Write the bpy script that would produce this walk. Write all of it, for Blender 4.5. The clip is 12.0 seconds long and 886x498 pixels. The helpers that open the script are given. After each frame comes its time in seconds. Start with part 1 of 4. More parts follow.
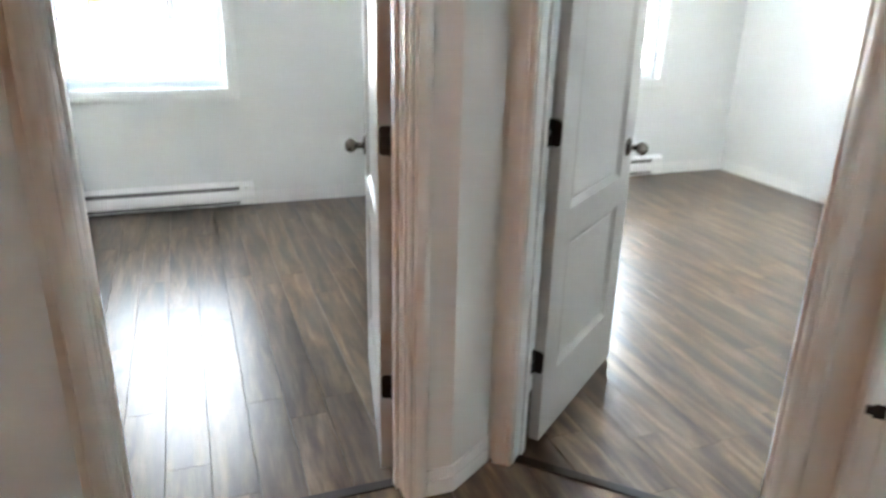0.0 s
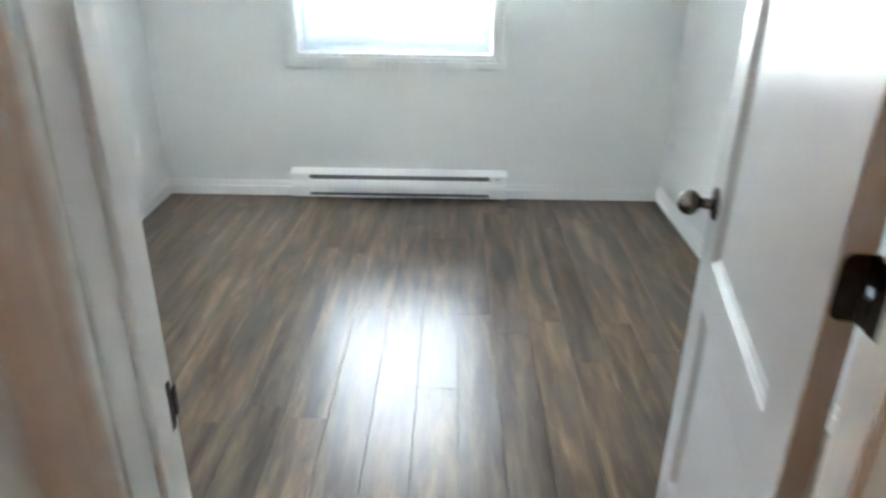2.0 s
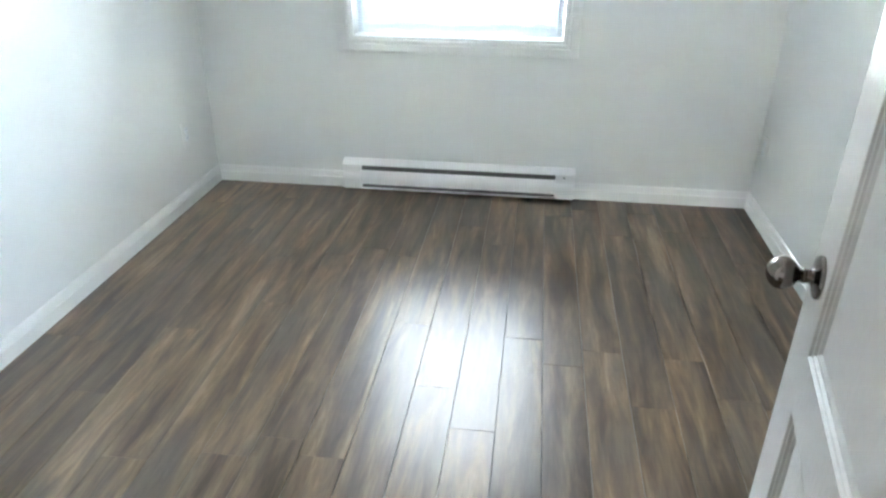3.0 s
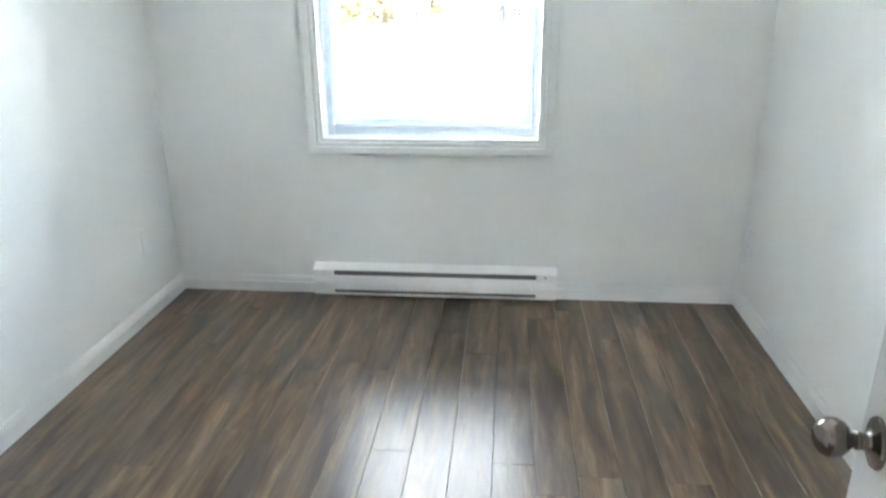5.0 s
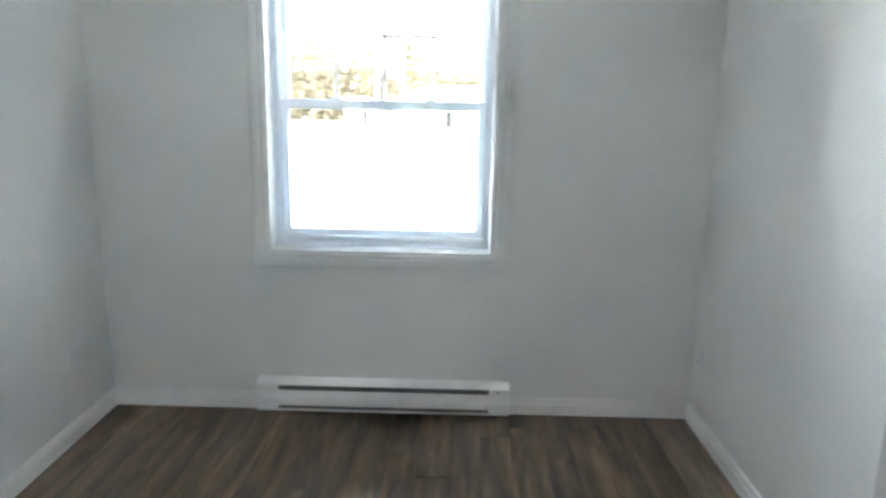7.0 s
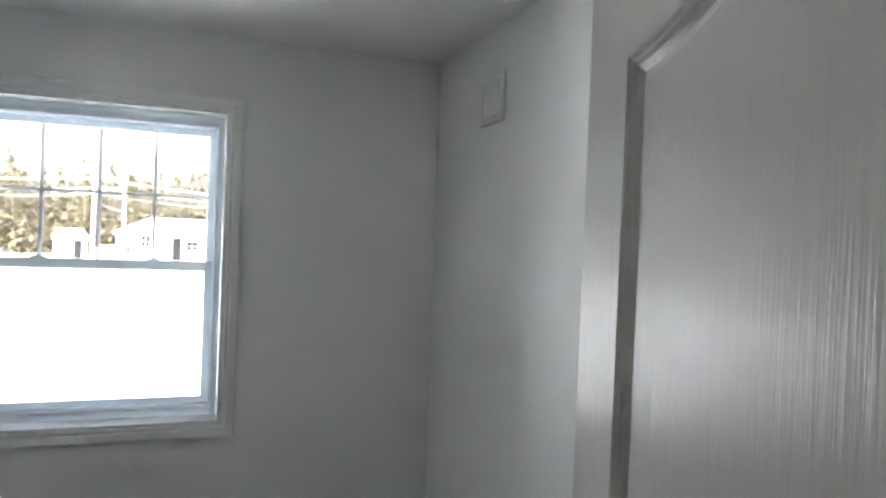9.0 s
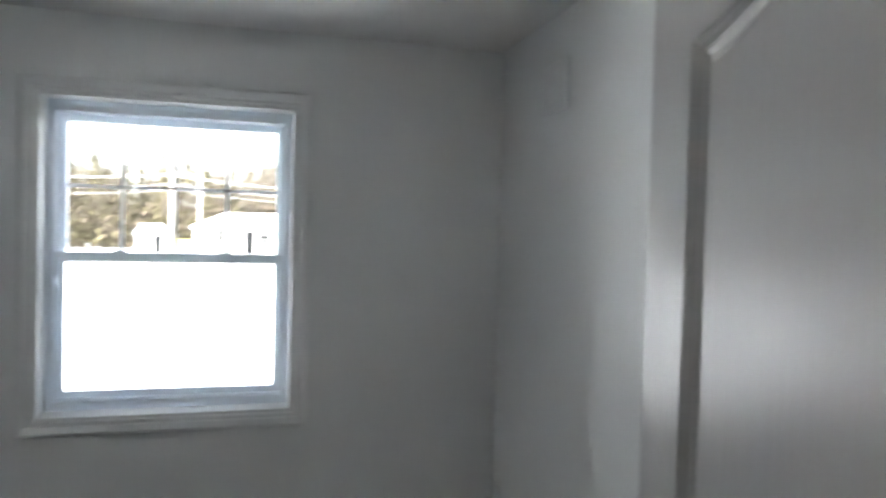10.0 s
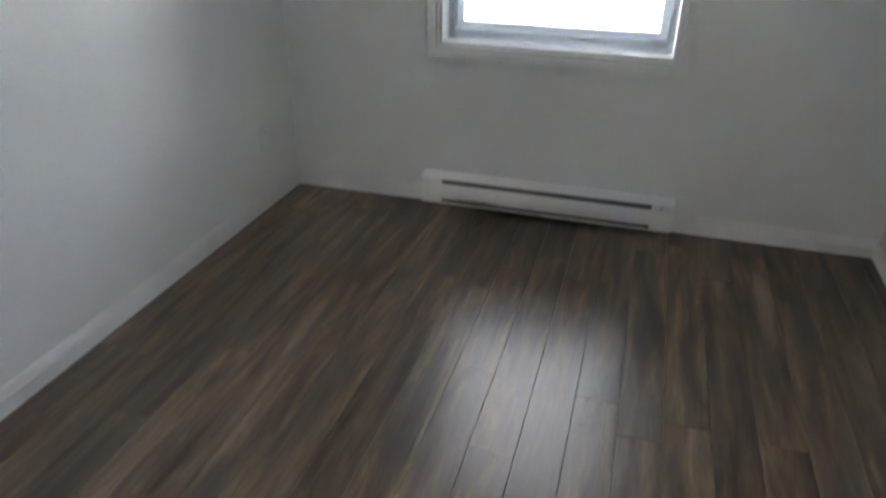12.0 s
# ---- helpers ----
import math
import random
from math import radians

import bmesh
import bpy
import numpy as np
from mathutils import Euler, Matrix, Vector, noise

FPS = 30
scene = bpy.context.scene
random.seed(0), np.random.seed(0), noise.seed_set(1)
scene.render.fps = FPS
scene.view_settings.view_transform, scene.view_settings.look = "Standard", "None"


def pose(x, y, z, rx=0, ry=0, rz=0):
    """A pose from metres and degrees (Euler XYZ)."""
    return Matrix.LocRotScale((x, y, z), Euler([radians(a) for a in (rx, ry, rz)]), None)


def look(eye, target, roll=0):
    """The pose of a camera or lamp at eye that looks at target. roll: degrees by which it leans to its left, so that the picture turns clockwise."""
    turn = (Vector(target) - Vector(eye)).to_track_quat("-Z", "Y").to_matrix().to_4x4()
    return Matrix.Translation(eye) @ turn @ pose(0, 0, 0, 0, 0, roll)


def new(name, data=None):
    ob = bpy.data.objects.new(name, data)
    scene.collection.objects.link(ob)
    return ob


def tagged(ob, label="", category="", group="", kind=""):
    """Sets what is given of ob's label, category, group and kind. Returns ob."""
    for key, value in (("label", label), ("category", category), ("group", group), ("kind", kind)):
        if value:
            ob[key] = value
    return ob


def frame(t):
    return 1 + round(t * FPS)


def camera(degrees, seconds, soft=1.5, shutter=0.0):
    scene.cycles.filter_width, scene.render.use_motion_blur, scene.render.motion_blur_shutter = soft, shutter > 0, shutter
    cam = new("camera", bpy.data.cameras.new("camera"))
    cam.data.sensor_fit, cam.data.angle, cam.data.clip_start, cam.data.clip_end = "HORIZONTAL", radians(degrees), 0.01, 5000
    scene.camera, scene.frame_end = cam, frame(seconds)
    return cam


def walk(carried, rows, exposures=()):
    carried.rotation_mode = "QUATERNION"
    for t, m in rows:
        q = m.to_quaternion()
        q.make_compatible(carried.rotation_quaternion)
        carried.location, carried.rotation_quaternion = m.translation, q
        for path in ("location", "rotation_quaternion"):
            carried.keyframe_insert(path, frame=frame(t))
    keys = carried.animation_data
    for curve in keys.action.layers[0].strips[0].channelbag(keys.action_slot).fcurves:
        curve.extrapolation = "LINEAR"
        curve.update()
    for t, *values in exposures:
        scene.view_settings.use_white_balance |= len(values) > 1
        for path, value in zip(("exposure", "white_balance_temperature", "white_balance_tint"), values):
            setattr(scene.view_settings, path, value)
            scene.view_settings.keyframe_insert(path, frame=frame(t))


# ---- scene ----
cam = camera(65.0, 12.0, 2.4, 0.5)

PATH = [
    (0, (1.528, -4.777, 1.392), (2.178, -3.016, 0.701), 1.3),
    (0.3, (1.537, -4.588, 1.372), (2.112, -2.839, 0.59), 0.7),
    (0.5, (1.577, -4.472, 1.364), (2.053, -2.69, 0.591), 0.9),
    (0.8, (1.574, -4.329, 1.393), (1.803, -2.487, 0.648), 1.2),
    (1, (1.601, -4.213, 1.387), (1.682, -2.385, 0.578), 1.1),
    (1.2, (1.6, -4.126, 1.365), (1.651, -2.304, 0.543), 0.8),
    (1.5, (1.59, -3.892, 1.357), (1.766, -2.059, 0.576), 2.2),
    (1.9, (1.571, -3.754, 1.361), (1.627, -1.934, 0.535), 1.1),
    (2, (1.581, -3.695, 1.359), (1.565, -1.875, 0.531), 0.8),
    (2.5, (1.678, -3.504, 1.372), (1.434, -1.730, 0.480), 0.3),
    (4.4, (1.642, -3.162, 1.38), (1.484, -1.386, 0.473), -0.5),
    (4.5, (1.644, -3.163, 1.387), (1.479, -1.374, 0.508), -0.9),
    (5, (1.643, -3.181, 1.398), (1.467, -1.309, 0.719), -0.5),
    (5.5, (1.643, -3.190, 1.417), (1.457, -1.292, 0.811), 0.0),
    (6, (1.627, -3.078, 1.397), (1.431, -1.143, 0.934), 0.6),
    (6.5, (1.621, -3.16, 1.448), (1.483, -1.216, 0.997), 1.4),
    (7, (1.615, -3.104, 1.479), (1.587, -1.15, 1.052), 1.1),
    (7.5, (1.654, -3.096, 1.528), (1.995, -1.148, 1.229), 1.7),
    (9.5, (1.628, -3.146, 1.598), (2.33, -1.274, 1.589), 2.2),
    (10, (1.638, -3.141, 1.599), (2.155, -1.21, 1.54), 1.5),
    (10.5, (1.638, -3.153, 1.626), (1.686, -1.161, 1.463), 0.4),
    (11, (1.606, -3.148, 1.555), (1.497, -1.163, 1.333), 0.4),
    (11.5, (1.680, -3.064, 1.521), (1.294, -1.218, 0.854), -0.5),
    (12, (1.687, -3.088, 1.416), (1.199, -1.386, 0.485), 0.9),
]
EXPOSURES = [
    (0.0, 6.18, 6560, 9), (0.5, 6.14, 6500, 8), (1.5, 6.12, 6400, 8), (2.0, 6.13, 6330, 6), (2.7, 6.22, 6330, 5), (4.5, 6.25, 6450, 7), (5.0, 6.07, 6450, 7), (5.5, 5.86, 6450, 8),
    (6.0, 5.52, 6400, 8), (6.5, 5.42, 6400, 8), (7.5, 4.84, 6500, 10), (9.5, 4.24, 6600, 12), (10.0, 4.12, 6500, 12), (10.5, 4.10, 6400, 11), (11.0, 4.04, 6400, 11), (11.5, 4.16, 6550, 12), (12.0, 4.58, 6700, 13),
]
walk(cam, [(t, look(eye, target, roll)) for t, eye, target, roll in PATH], EXPOSURES)

# ---- world and light ----
SUN_ELEVATION, SUN_AZIMUTH = radians(30), radians(250)     # azimuth clockwise from +y
world = bpy.data.worlds.new("winter_sky")
scene.world = world
world.use_nodes = True
wn = world.node_tree
sky = wn.nodes.new("ShaderNodeTexSky")
sky.sky_type, sky.sun_disc = "NISHITA", False
sky.sun_elevation, sky.sun_rotation = SUN_ELEVATION, SUN_AZIMUTH
sky.air_density, sky.dust_density, sky.ozone_density = 1.0, 6.0, 1.0
veil = wn.nodes.new("ShaderNodeHueSaturation")          # thin white overcast
veil.inputs["Saturation"].default_value = 0.47
wn.links.new(sky.outputs["Color"], veil.inputs["Color"])
wn.links.new(veil.outputs["Color"], wn.nodes["Background"].inputs["Color"])
wn.nodes["Background"].inputs["Strength"].default_value = 0.15

sun = new("sun", bpy.data.lights.new("sun", "SUN"))
sun.data.energy, sun.data.angle, sun.data.color = 1.0, radians(10), (1.0, 0.95, 0.88)
sun_way = Vector((math.sin(SUN_AZIMUTH) * math.cos(SUN_ELEVATION), math.cos(SUN_AZIMUTH) * math.cos(SUN_ELEVATION), math.sin(SUN_ELEVATION)))
sun.matrix_basis = look(sun_way * 50, (0, 0, 0))

hall_bulb = new("hall_bulb", bpy.data.lights.new("hall_bulb", "POINT"))
hall_bulb.data.energy, hall_bulb.data.color, hall_bulb.data.shadow_soft_size = 0.36, (1.0, 0.43, 0.16), 0.07
hall_bulb.matrix_basis = pose(-1.2, -4.9, 2.27)

# area lamp added in the unseen third room's window, standing in for sky light
hall_fill = new("hall_fill_lamp", bpy.data.lights.new("hall_fill_lamp", "AREA"))
hall_fill.data.shape, hall_fill.data.size, hall_fill.data.size_y = "RECTANGLE", 0.90, 1.10
hall_fill.data.energy, hall_fill.data.color = 0.14, (0.90, 0.97, 1.0)
hall_fill.matrix_basis = look((6.02, -5.375, 1.49), (3.0, -5.375, 1.49))


# ---- materials ----
def material(name, base, rough=0.5, metal=0.0, grain=0.0, grain_scale=(40, 40, 40), bump=0.0, bump_scale=(200, 200, 200), stain=0.0, stain_scale=1.5, spec=0.5):
    """A painted, metal or mineral surface: base colour, fine grain, wide stains and relief."""
    m = bpy.data.materials.new(name)
    m.use_nodes = True
    n, l = m.node_tree.nodes, m.node_tree.links
    b = n["Principled BSDF"]
    b.inputs["Roughness"].default_value, b.inputs["Metallic"].default_value = rough, metal
    b.inputs["Specular IOR Level"].default_value = spec
    geo = n.new("ShaderNodeNewGeometry")

    def field(scale, detail):
        mp = n.new("ShaderNodeMapping")
        mp.inputs["Scale"].default_value = scale
        l.new(geo.outputs["Position"], mp.inputs["Vector"])
        t = n.new("ShaderNodeTexNoise")
        t.inputs["Scale"].default_value, t.inputs["Detail"].default_value = 1.0, detail
        l.new(mp.outputs["Vector"], t.inputs["Vector"])
        return t.outputs["Fac"]

    wide, fine = field((stain_scale,) * 3, 3), field(grain_scale, 2)
    amount = n.new("ShaderNodeMath")
    amount.operation = "MULTIPLY_ADD"
    l.new(wide, amount.inputs[0])
    amount.inputs[1].default_value, amount.inputs[2].default_value = 2 * stain, 1 - stain
    amount2 = n.new("ShaderNodeMath")
    amount2.operation = "MULTIPLY_ADD"
    l.new(fine, amount2.inputs[0])
    amount2.inputs[1].default_value = 2 * grain
    l.new(amount.outputs[0], amount2.inputs[2])
    minus = n.new("ShaderNodeMath")
    minus.operation = "SUBTRACT"
    l.new(amount2.outputs[0], minus.inputs[0])
    minus.inputs[1].default_value = grain
    mul = n.new("ShaderNodeVectorMath")
    mul.operation = "SCALE"
    mul.inputs[0].default_value = base
    l.new(minus.outputs[0], mul.inputs["Scale"])
    l.new(mul.outputs[0], b.inputs["Base Color"])
    if bump:
        bp = n.new("ShaderNodeBump")
        bp.inputs["Strength"].default_value, bp.inputs["Distance"].default_value = bump, 0.002
        l.new(field(bump_scale, 2), bp.inputs["Height"])
        l.new(bp.outputs["Normal"], b.inputs["Normal"])
        vary = n.new("ShaderNodeMath")
        vary.operation = "MULTIPLY_ADD"
        l.new(wide, vary.inputs[0])
        vary.inputs[1].default_value, vary.inputs[2].default_value = 0.16, rough - 0.08
        l.new(vary.outputs[0], b.inputs["Roughness"])
    return m


def plank_material():
    """Grey-brown laminate with long streaks of tan and grey; each plank has its own cut of the pattern."""
    m = bpy.data.materials.new("laminate_plank")
    m.use_nodes = True
    n, l = m.node_tree.nodes, m.node_tree.links
    b = n["Principled BSDF"]
    tc, info = n.new("ShaderNodeTexCoord"), n.new("ShaderNodeObjectInfo")
    shift = n.new("ShaderNodeVectorMath")
    shift.operation = "MULTIPLY"
    l.new(info.outputs["Random"], shift.inputs[0])
    shift.inputs[1].default_value = (37.0, 91.0, 13.0)
    place = n.new("ShaderNodeVectorMath")
    l.new(tc.outputs["Object"], place.inputs[0])
    l.new(shift.outputs[0], place.inputs[1])

    def streak(scale, detail, distortion=0.0, rough=0.55):
        mp = n.new("ShaderNodeMapping")
        mp.inputs["Scale"].default_value = scale
        l.new(place.outputs[0], mp.inputs["Vector"])
        t = n.new("ShaderNodeTexNoise")
        t.inputs["Scale"].default_value, t.inputs["Detail"].default_value = 1.0, detail
        t.inputs["Distortion"].default_value, t.inputs["Roughness"].default_value = distortion, rough
        l.new(mp.outputs["Vector"], t.inputs["Vector"])
        return t.outputs["Fac"]

    bands = streak((17, 2.0, 17), 5, 0.45, 0.58)
    ramp = n.new("ShaderNodeValToRGB")
    e = ramp.color_ramp.elements
    e[0].position, e[0].color = 0.36, (0.047, 0.032, 0.022, 1)
    e[1].position, e[1].color = 0.66, (0.330, 0.245, 0.155, 1)
    mid = e.new(0.46)
    mid.color = (0.118, 0.076, 0.047, 1)
    tan = e.new(0.57)
    tan.color = (0.225, 0.148, 0.085, 1)
    l.new(bands, ramp.inputs["Fac"])
    grey = n.new("ShaderNodeMix")
    grey.data_type = "RGBA"
    sharpen = n.new("ShaderNodeMapRange")
    sharpen.inputs["From Min"].default_value, sharpen.inputs["From Max"].default_value = 0.40, 0.86
    l.new(streak((11, 2.0, 11), 3, 0.4), sharpen.inputs["Value"])
    l.new(sharpen.outputs["Result"], grey.inputs["Factor"])
    l.new(ramp.outputs["Color"], grey.inputs["A"])
    grey.inputs["B"].default_value = (0.128, 0.108, 0.089, 1)
    fine = streak((95, 9, 95), 4, 0.4, 0.75)
    gain = n.new("ShaderNodeMath")
    gain.operation = "MULTIPLY_ADD"
    l.new(fine, gain.inputs[0])
    gain.inputs[1].default_value, gain.inputs[2].default_value = 1.0, 0.28
    tone = n.new("ShaderNodeMath")
    tone.operation = "MULTIPLY_ADD"
    l.new(info.outputs["Random"], tone.inputs[0])
    tone.inputs[1].default_value, tone.inputs[2].default_value = 0.20, 0.86
    both = n.new("ShaderNodeMath")
    both.operation = "MULTIPLY"
    l.new(gain.outputs[0], both.inputs[0])
    l.new(tone.outputs[0], both.inputs[1])
    out = n.new("ShaderNodeVectorMath")
    out.operation = "SCALE"
    l.new(grey.outputs["Result"], out.inputs[0])
    l.new(both.outputs[0], out.inputs["Scale"])
    l.new(out.outputs[0], b.inputs["Base Color"])
    rough = n.new("ShaderNodeMath")
    rough.operation = "MULTIPLY_ADD"
    l.new(bands, rough.inputs[0])
    rough.inputs[1].default_value, rough.inputs[2].default_value = 0.12, 0.25
    b.inputs["Coat Weight"].default_value, b.inputs["Coat Roughness"].default_value = 0.10, 0.26
    b.inputs["Specular IOR Level"].default_value, b.inputs["Specular Tint"].default_value = 0.76, (1.0, 0.88, 0.76, 1)
    l.new(rough.outputs[0], b.inputs["Roughness"])
    bp = n.new("ShaderNodeBump")
    bp.inputs["Strength"].default_value, bp.inputs["Distance"].default_value = 0.12, 0.001
    l.new(fine, bp.inputs["Height"])
    l.new(bp.outputs["Normal"], b.inputs["Normal"])
    return m


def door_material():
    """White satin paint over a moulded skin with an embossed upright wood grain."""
    # base greyer than the trim's, standing in for dim light on door_1
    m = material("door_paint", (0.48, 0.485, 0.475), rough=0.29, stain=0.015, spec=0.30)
    n, l = m.node_tree.nodes, m.node_tree.links
    b = n["Principled BSDF"]
    tc = n.new("ShaderNodeTexCoord")
    mp = n.new("ShaderNodeMapping")
    mp.inputs["Scale"].default_value = (340, 60, 9.0)
    l.new(tc.outputs["Object"], mp.inputs["Vector"])
    fine = n.new("ShaderNodeTexNoise")
    fine.inputs["Scale"].default_value, fine.inputs["Detail"].default_value, fine.inputs["Distortion"].default_value = 1.0, 3, 0.6
    l.new(mp.outputs["Vector"], fine.inputs["Vector"])
    mp2 = n.new("ShaderNodeMapping")
    mp2.inputs["Scale"].default_value = (9, 9, 0.9)
    l.new(tc.outputs["Object"], mp2.inputs["Vector"])
    rings = n.new("ShaderNodeTexWave")
    rings.wave_type, rings.bands_direction = "BANDS", "X"
    rings.inputs["Scale"].default_value, rings.inputs["Distortion"].default_value = 1.6, 7.0
    rings.inputs["Detail"].default_value, rings.inputs["Detail Scale"].default_value = 3.0, 0.8
    l.new(mp2.outputs["Vector"], rings.inputs["Vector"])
    mixed = n.new("ShaderNodeMath")
    mixed.operation = "MULTIPLY_ADD"
    l.new(rings.outputs["Fac"], mixed.inputs[0])
    mixed.inputs[1].default_value = 0.13
    l.new(fine.outputs["Fac"], mixed.inputs[2])
    bp = n.new("ShaderNodeBump")
    bp.inputs["Strength"].default_value, bp.inputs["Distance"].default_value = 0.50, 0.0016
    l.new(mixed.outputs[0], bp.inputs["Height"])
    l.new(bp.outputs["Normal"], b.inputs["Normal"])
    return m


def glass_material():
    m = bpy.data.materials.new("window_glass")
    m.use_nodes = True
    n, l = m.node_tree.nodes, m.node_tree.links
    n.remove(n["Principled BSDF"])
    clear, gloss, fres, mix = (n.new("ShaderNodeBsdf" + k) if k in ("Transparent", "Glossy") else n.new("ShaderNode" + k) for k in ("Transparent", "Glossy", "Fresnel", "MixShader"))
    clear.inputs["Color"].default_value = (0.97, 0.985, 0.98, 1)
    gloss.inputs["Roughness"].default_value = 0.01
    fres.inputs["IOR"].default_value = 1.3
    l.new(fres.outputs[0], mix.inputs[0])
    l.new(clear.outputs[0], mix.inputs[1])
    l.new(gloss.outputs[0], mix.inputs[2])
    l.new(mix.outputs[0], n["Material Output"].inputs["Surface"])
    return m


WALL = material("wall_paint", (0.785, 0.805, 0.798), rough=0.62, spec=0.35, stain=0.012, grain=0.006, grain_scale=(90, 90, 90), bump=0.10, bump_scale=(260, 260, 260))
CEIL = material("ceiling_paint", (0.88, 0.88, 0.87), rough=0.85, stain=0.015, grain=0.01, bump=0.25, bump_scale=(180, 180, 180))
TRIM = material("trim_paint", (0.80, 0.815, 0.81), rough=0.34, stain=0.012, grain=0.008, bump=0.04, bump_scale=(120, 120, 120))
VINYL = material("white_vinyl", (0.86, 0.90, 0.94), rough=0.28, stain=0.01)
GRILLE = material("grille_vinyl", (0.88, 0.90, 0.92), rough=0.3, stain=0.01)
ENAMEL = material("white_enamel", (0.87, 0.875, 0.88), rough=0.30, stain=0.012, grain=0.006)
for m, share in ((VINYL, 0.17), (GRILLE, 0.12)):            # hollow vinyl lets daylight through, raised here to stand in for window glare
    n, l = m.node_tree.nodes, m.node_tree.links
    through_light, blend = n.new("ShaderNodeBsdfTranslucent"), n.new("ShaderNodeMixShader")
    through_light.inputs["Color"].default_value = (0.86, 0.94, 1.0, 1)
    blend.inputs["Fac"].default_value = share
    l.new(n["Principled BSDF"].outputs[0], blend.inputs[1])
    l.new(through_light.outputs[0], blend.inputs[2])
    l.new(blend.outputs[0], n["Material Output"].inputs["Surface"])
BRONZE = material("dark_bronze", (0.035, 0.028, 0.024), rough=0.36, metal=0.9, stain=0.2, stain_scale=60)
PEWTER = material("aged_pewter", (0.20, 0.178, 0.16), rough=0.18, metal=1.0, stain=0.12, stain_scale=50)
# dark grey so that the heater's inside reads as shaded
FINS = material("grey_fins", (0.15, 0.15, 0.155), rough=0.5, metal=0.3, stain=0.1, stain_scale=30)
# grey that stands in for the shade behind the wall grille's slats
GRILLE_SHADE = material("grille_shade", (0.44, 0.44, 0.44), rough=0.5, stain=0.05)
PLANK = plank_material()
DOOR = door_material()
GLASS = glass_material()
SUBFLOOR = material("dark_joint", (0.022, 0.018, 0.015), rough=0.8, stain=0.1)
STRIP = material("dark_threshold", (0.030, 0.021, 0.015), rough=0.42, stain=0.15, grain=0.2, grain_scale=(30, 200, 30))
SNOW = material("snow", (0.86, 0.88, 0.90), rough=0.7, stain=0.04, stain_scale=0.08, grain=0.02, grain_scale=(2, 2, 2), bump=0.4, bump_scale=(3, 3, 3))
SIDING = material("pale_siding", (0.62, 0.61, 0.59), rough=0.6, stain=0.05)
ROOFSNOW = material("roof_snow", (0.86, 0.87, 0.89), rough=0.7, stain=0.04)
DARKPANE = material("dark_pane", (0.010, 0.011, 0.012), rough=0.3, stain=0.1, spec=0.12)
BARK = material("bark", (0.10, 0.086, 0.070), rough=0.9, stain=0.2, stain_scale=0.5, grain=0.2, grain_scale=(6, 6, 1))
NEEDLES = material("evergreen_needles", (0.056, 0.049, 0.021), rough=0.8, stain=0.45, stain_scale=0.35, grain=0.3, grain_scale=(3, 3, 3))
TWIGS = material("bare_twigs", (0.070, 0.056, 0.038), rough=0.9, stain=0.3, stain_scale=0.3)
# weathered wood, paled further to stand in for sun on the poles
POLEWOOD = material("weathered_pole", (0.52, 0.49, 0.45), rough=0.85, stain=0.15, grain=0.15, grain_scale=(20, 20, 1))
# cable colour raised towards white in place of sun glare
WIRE = material("cable", (0.72, 0.71, 0.68), rough=0.5, stain=0.05)
YELLOW = material("yellow_paint", (0.36, 0.27, 0.07), rough=0.5, stain=0.1)
BLUE = material("blue_plastic", (0.10, 0.30, 0.55), rough=0.4, stain=0.1)
STALK = material("dry_stalk", (0.33, 0.26, 0.15), rough=0.9, stain=0.2)
OPAL = bpy.data.materials.new("opal_lamp_glass")
OPAL.use_nodes = True
OPAL.node_tree.nodes["Principled BSDF"].inputs["Base Color"].default_value = (0.85, 0.8, 0.7, 1)
OPAL.node_tree.nodes["Principled BSDF"].inputs["Transmission Weight"].default_value = 0.6


# ---- mesh helpers ----
def bm_new():
    return bmesh.new()


def box(bm, x0, y0, z0, x1, y1, z1, m=None, bevel=0.0):
    """Adds a box, bevelled where wanted, at the pose m."""
    c = bmesh.new()
    bmesh.ops.create_cube(c, size=1)
    bmesh.ops.scale(c, vec=(x1 - x0, y1 - y0, z1 - z0), verts=c.verts)
    bmesh.ops.translate(c, vec=((x0 + x1) / 2, (y0 + y1) / 2, (z0 + z1) / 2), verts=c.verts)
    if bevel:
        bmesh.ops.bevel(c, geom=list(c.edges), offset=bevel, segments=2, affect="EDGES", profile=0.6)
    join(bm, c, m)


def join(bm, c, m=None):
    if m is not None:
        bmesh.ops.transform(c, matrix=m, verts=c.verts)
    at = [bm.verts.new(v.co) for v in c.verts]
    c.verts.index_update()
    for fc in c.faces:
        bm.faces.new([at[v.index] for v in fc.verts])
    c.free()


def prism(bm, points, z0, z1):
    """An upright prism over a plan outline given counter-clockwise."""
    low = [bm.verts.new((x, y, z0)) for x, y in points]
    top = [bm.verts.new((x, y, z1)) for x, y in points]
    bm.faces.new(low[::-1])
    bm.faces.new(top)
    for i in range(len(points)):
        j = (i + 1) % len(points)
        bm.faces.new((low[i], low[j], top[j], top[i]))


def extrude_profile(bm, profile, m0, m1):
    """A bar whose cross-section, in the x-y plane of the poses m0 and m1, runs from m0 to m1."""
    a = [bm.verts.new(m0 @ Vector((x, y, 0))) for x, y in profile]
    b = [bm.verts.new(m1 @ Vector((x, y, 0))) for x, y in profile]
    for i in range(len(profile)):
        j = (i + 1) % len(profile)
        bm.faces.new((a[i], a[j], b[j], b[i]))
    bm.faces.new(a[::-1])
    bm.faces.new(b)


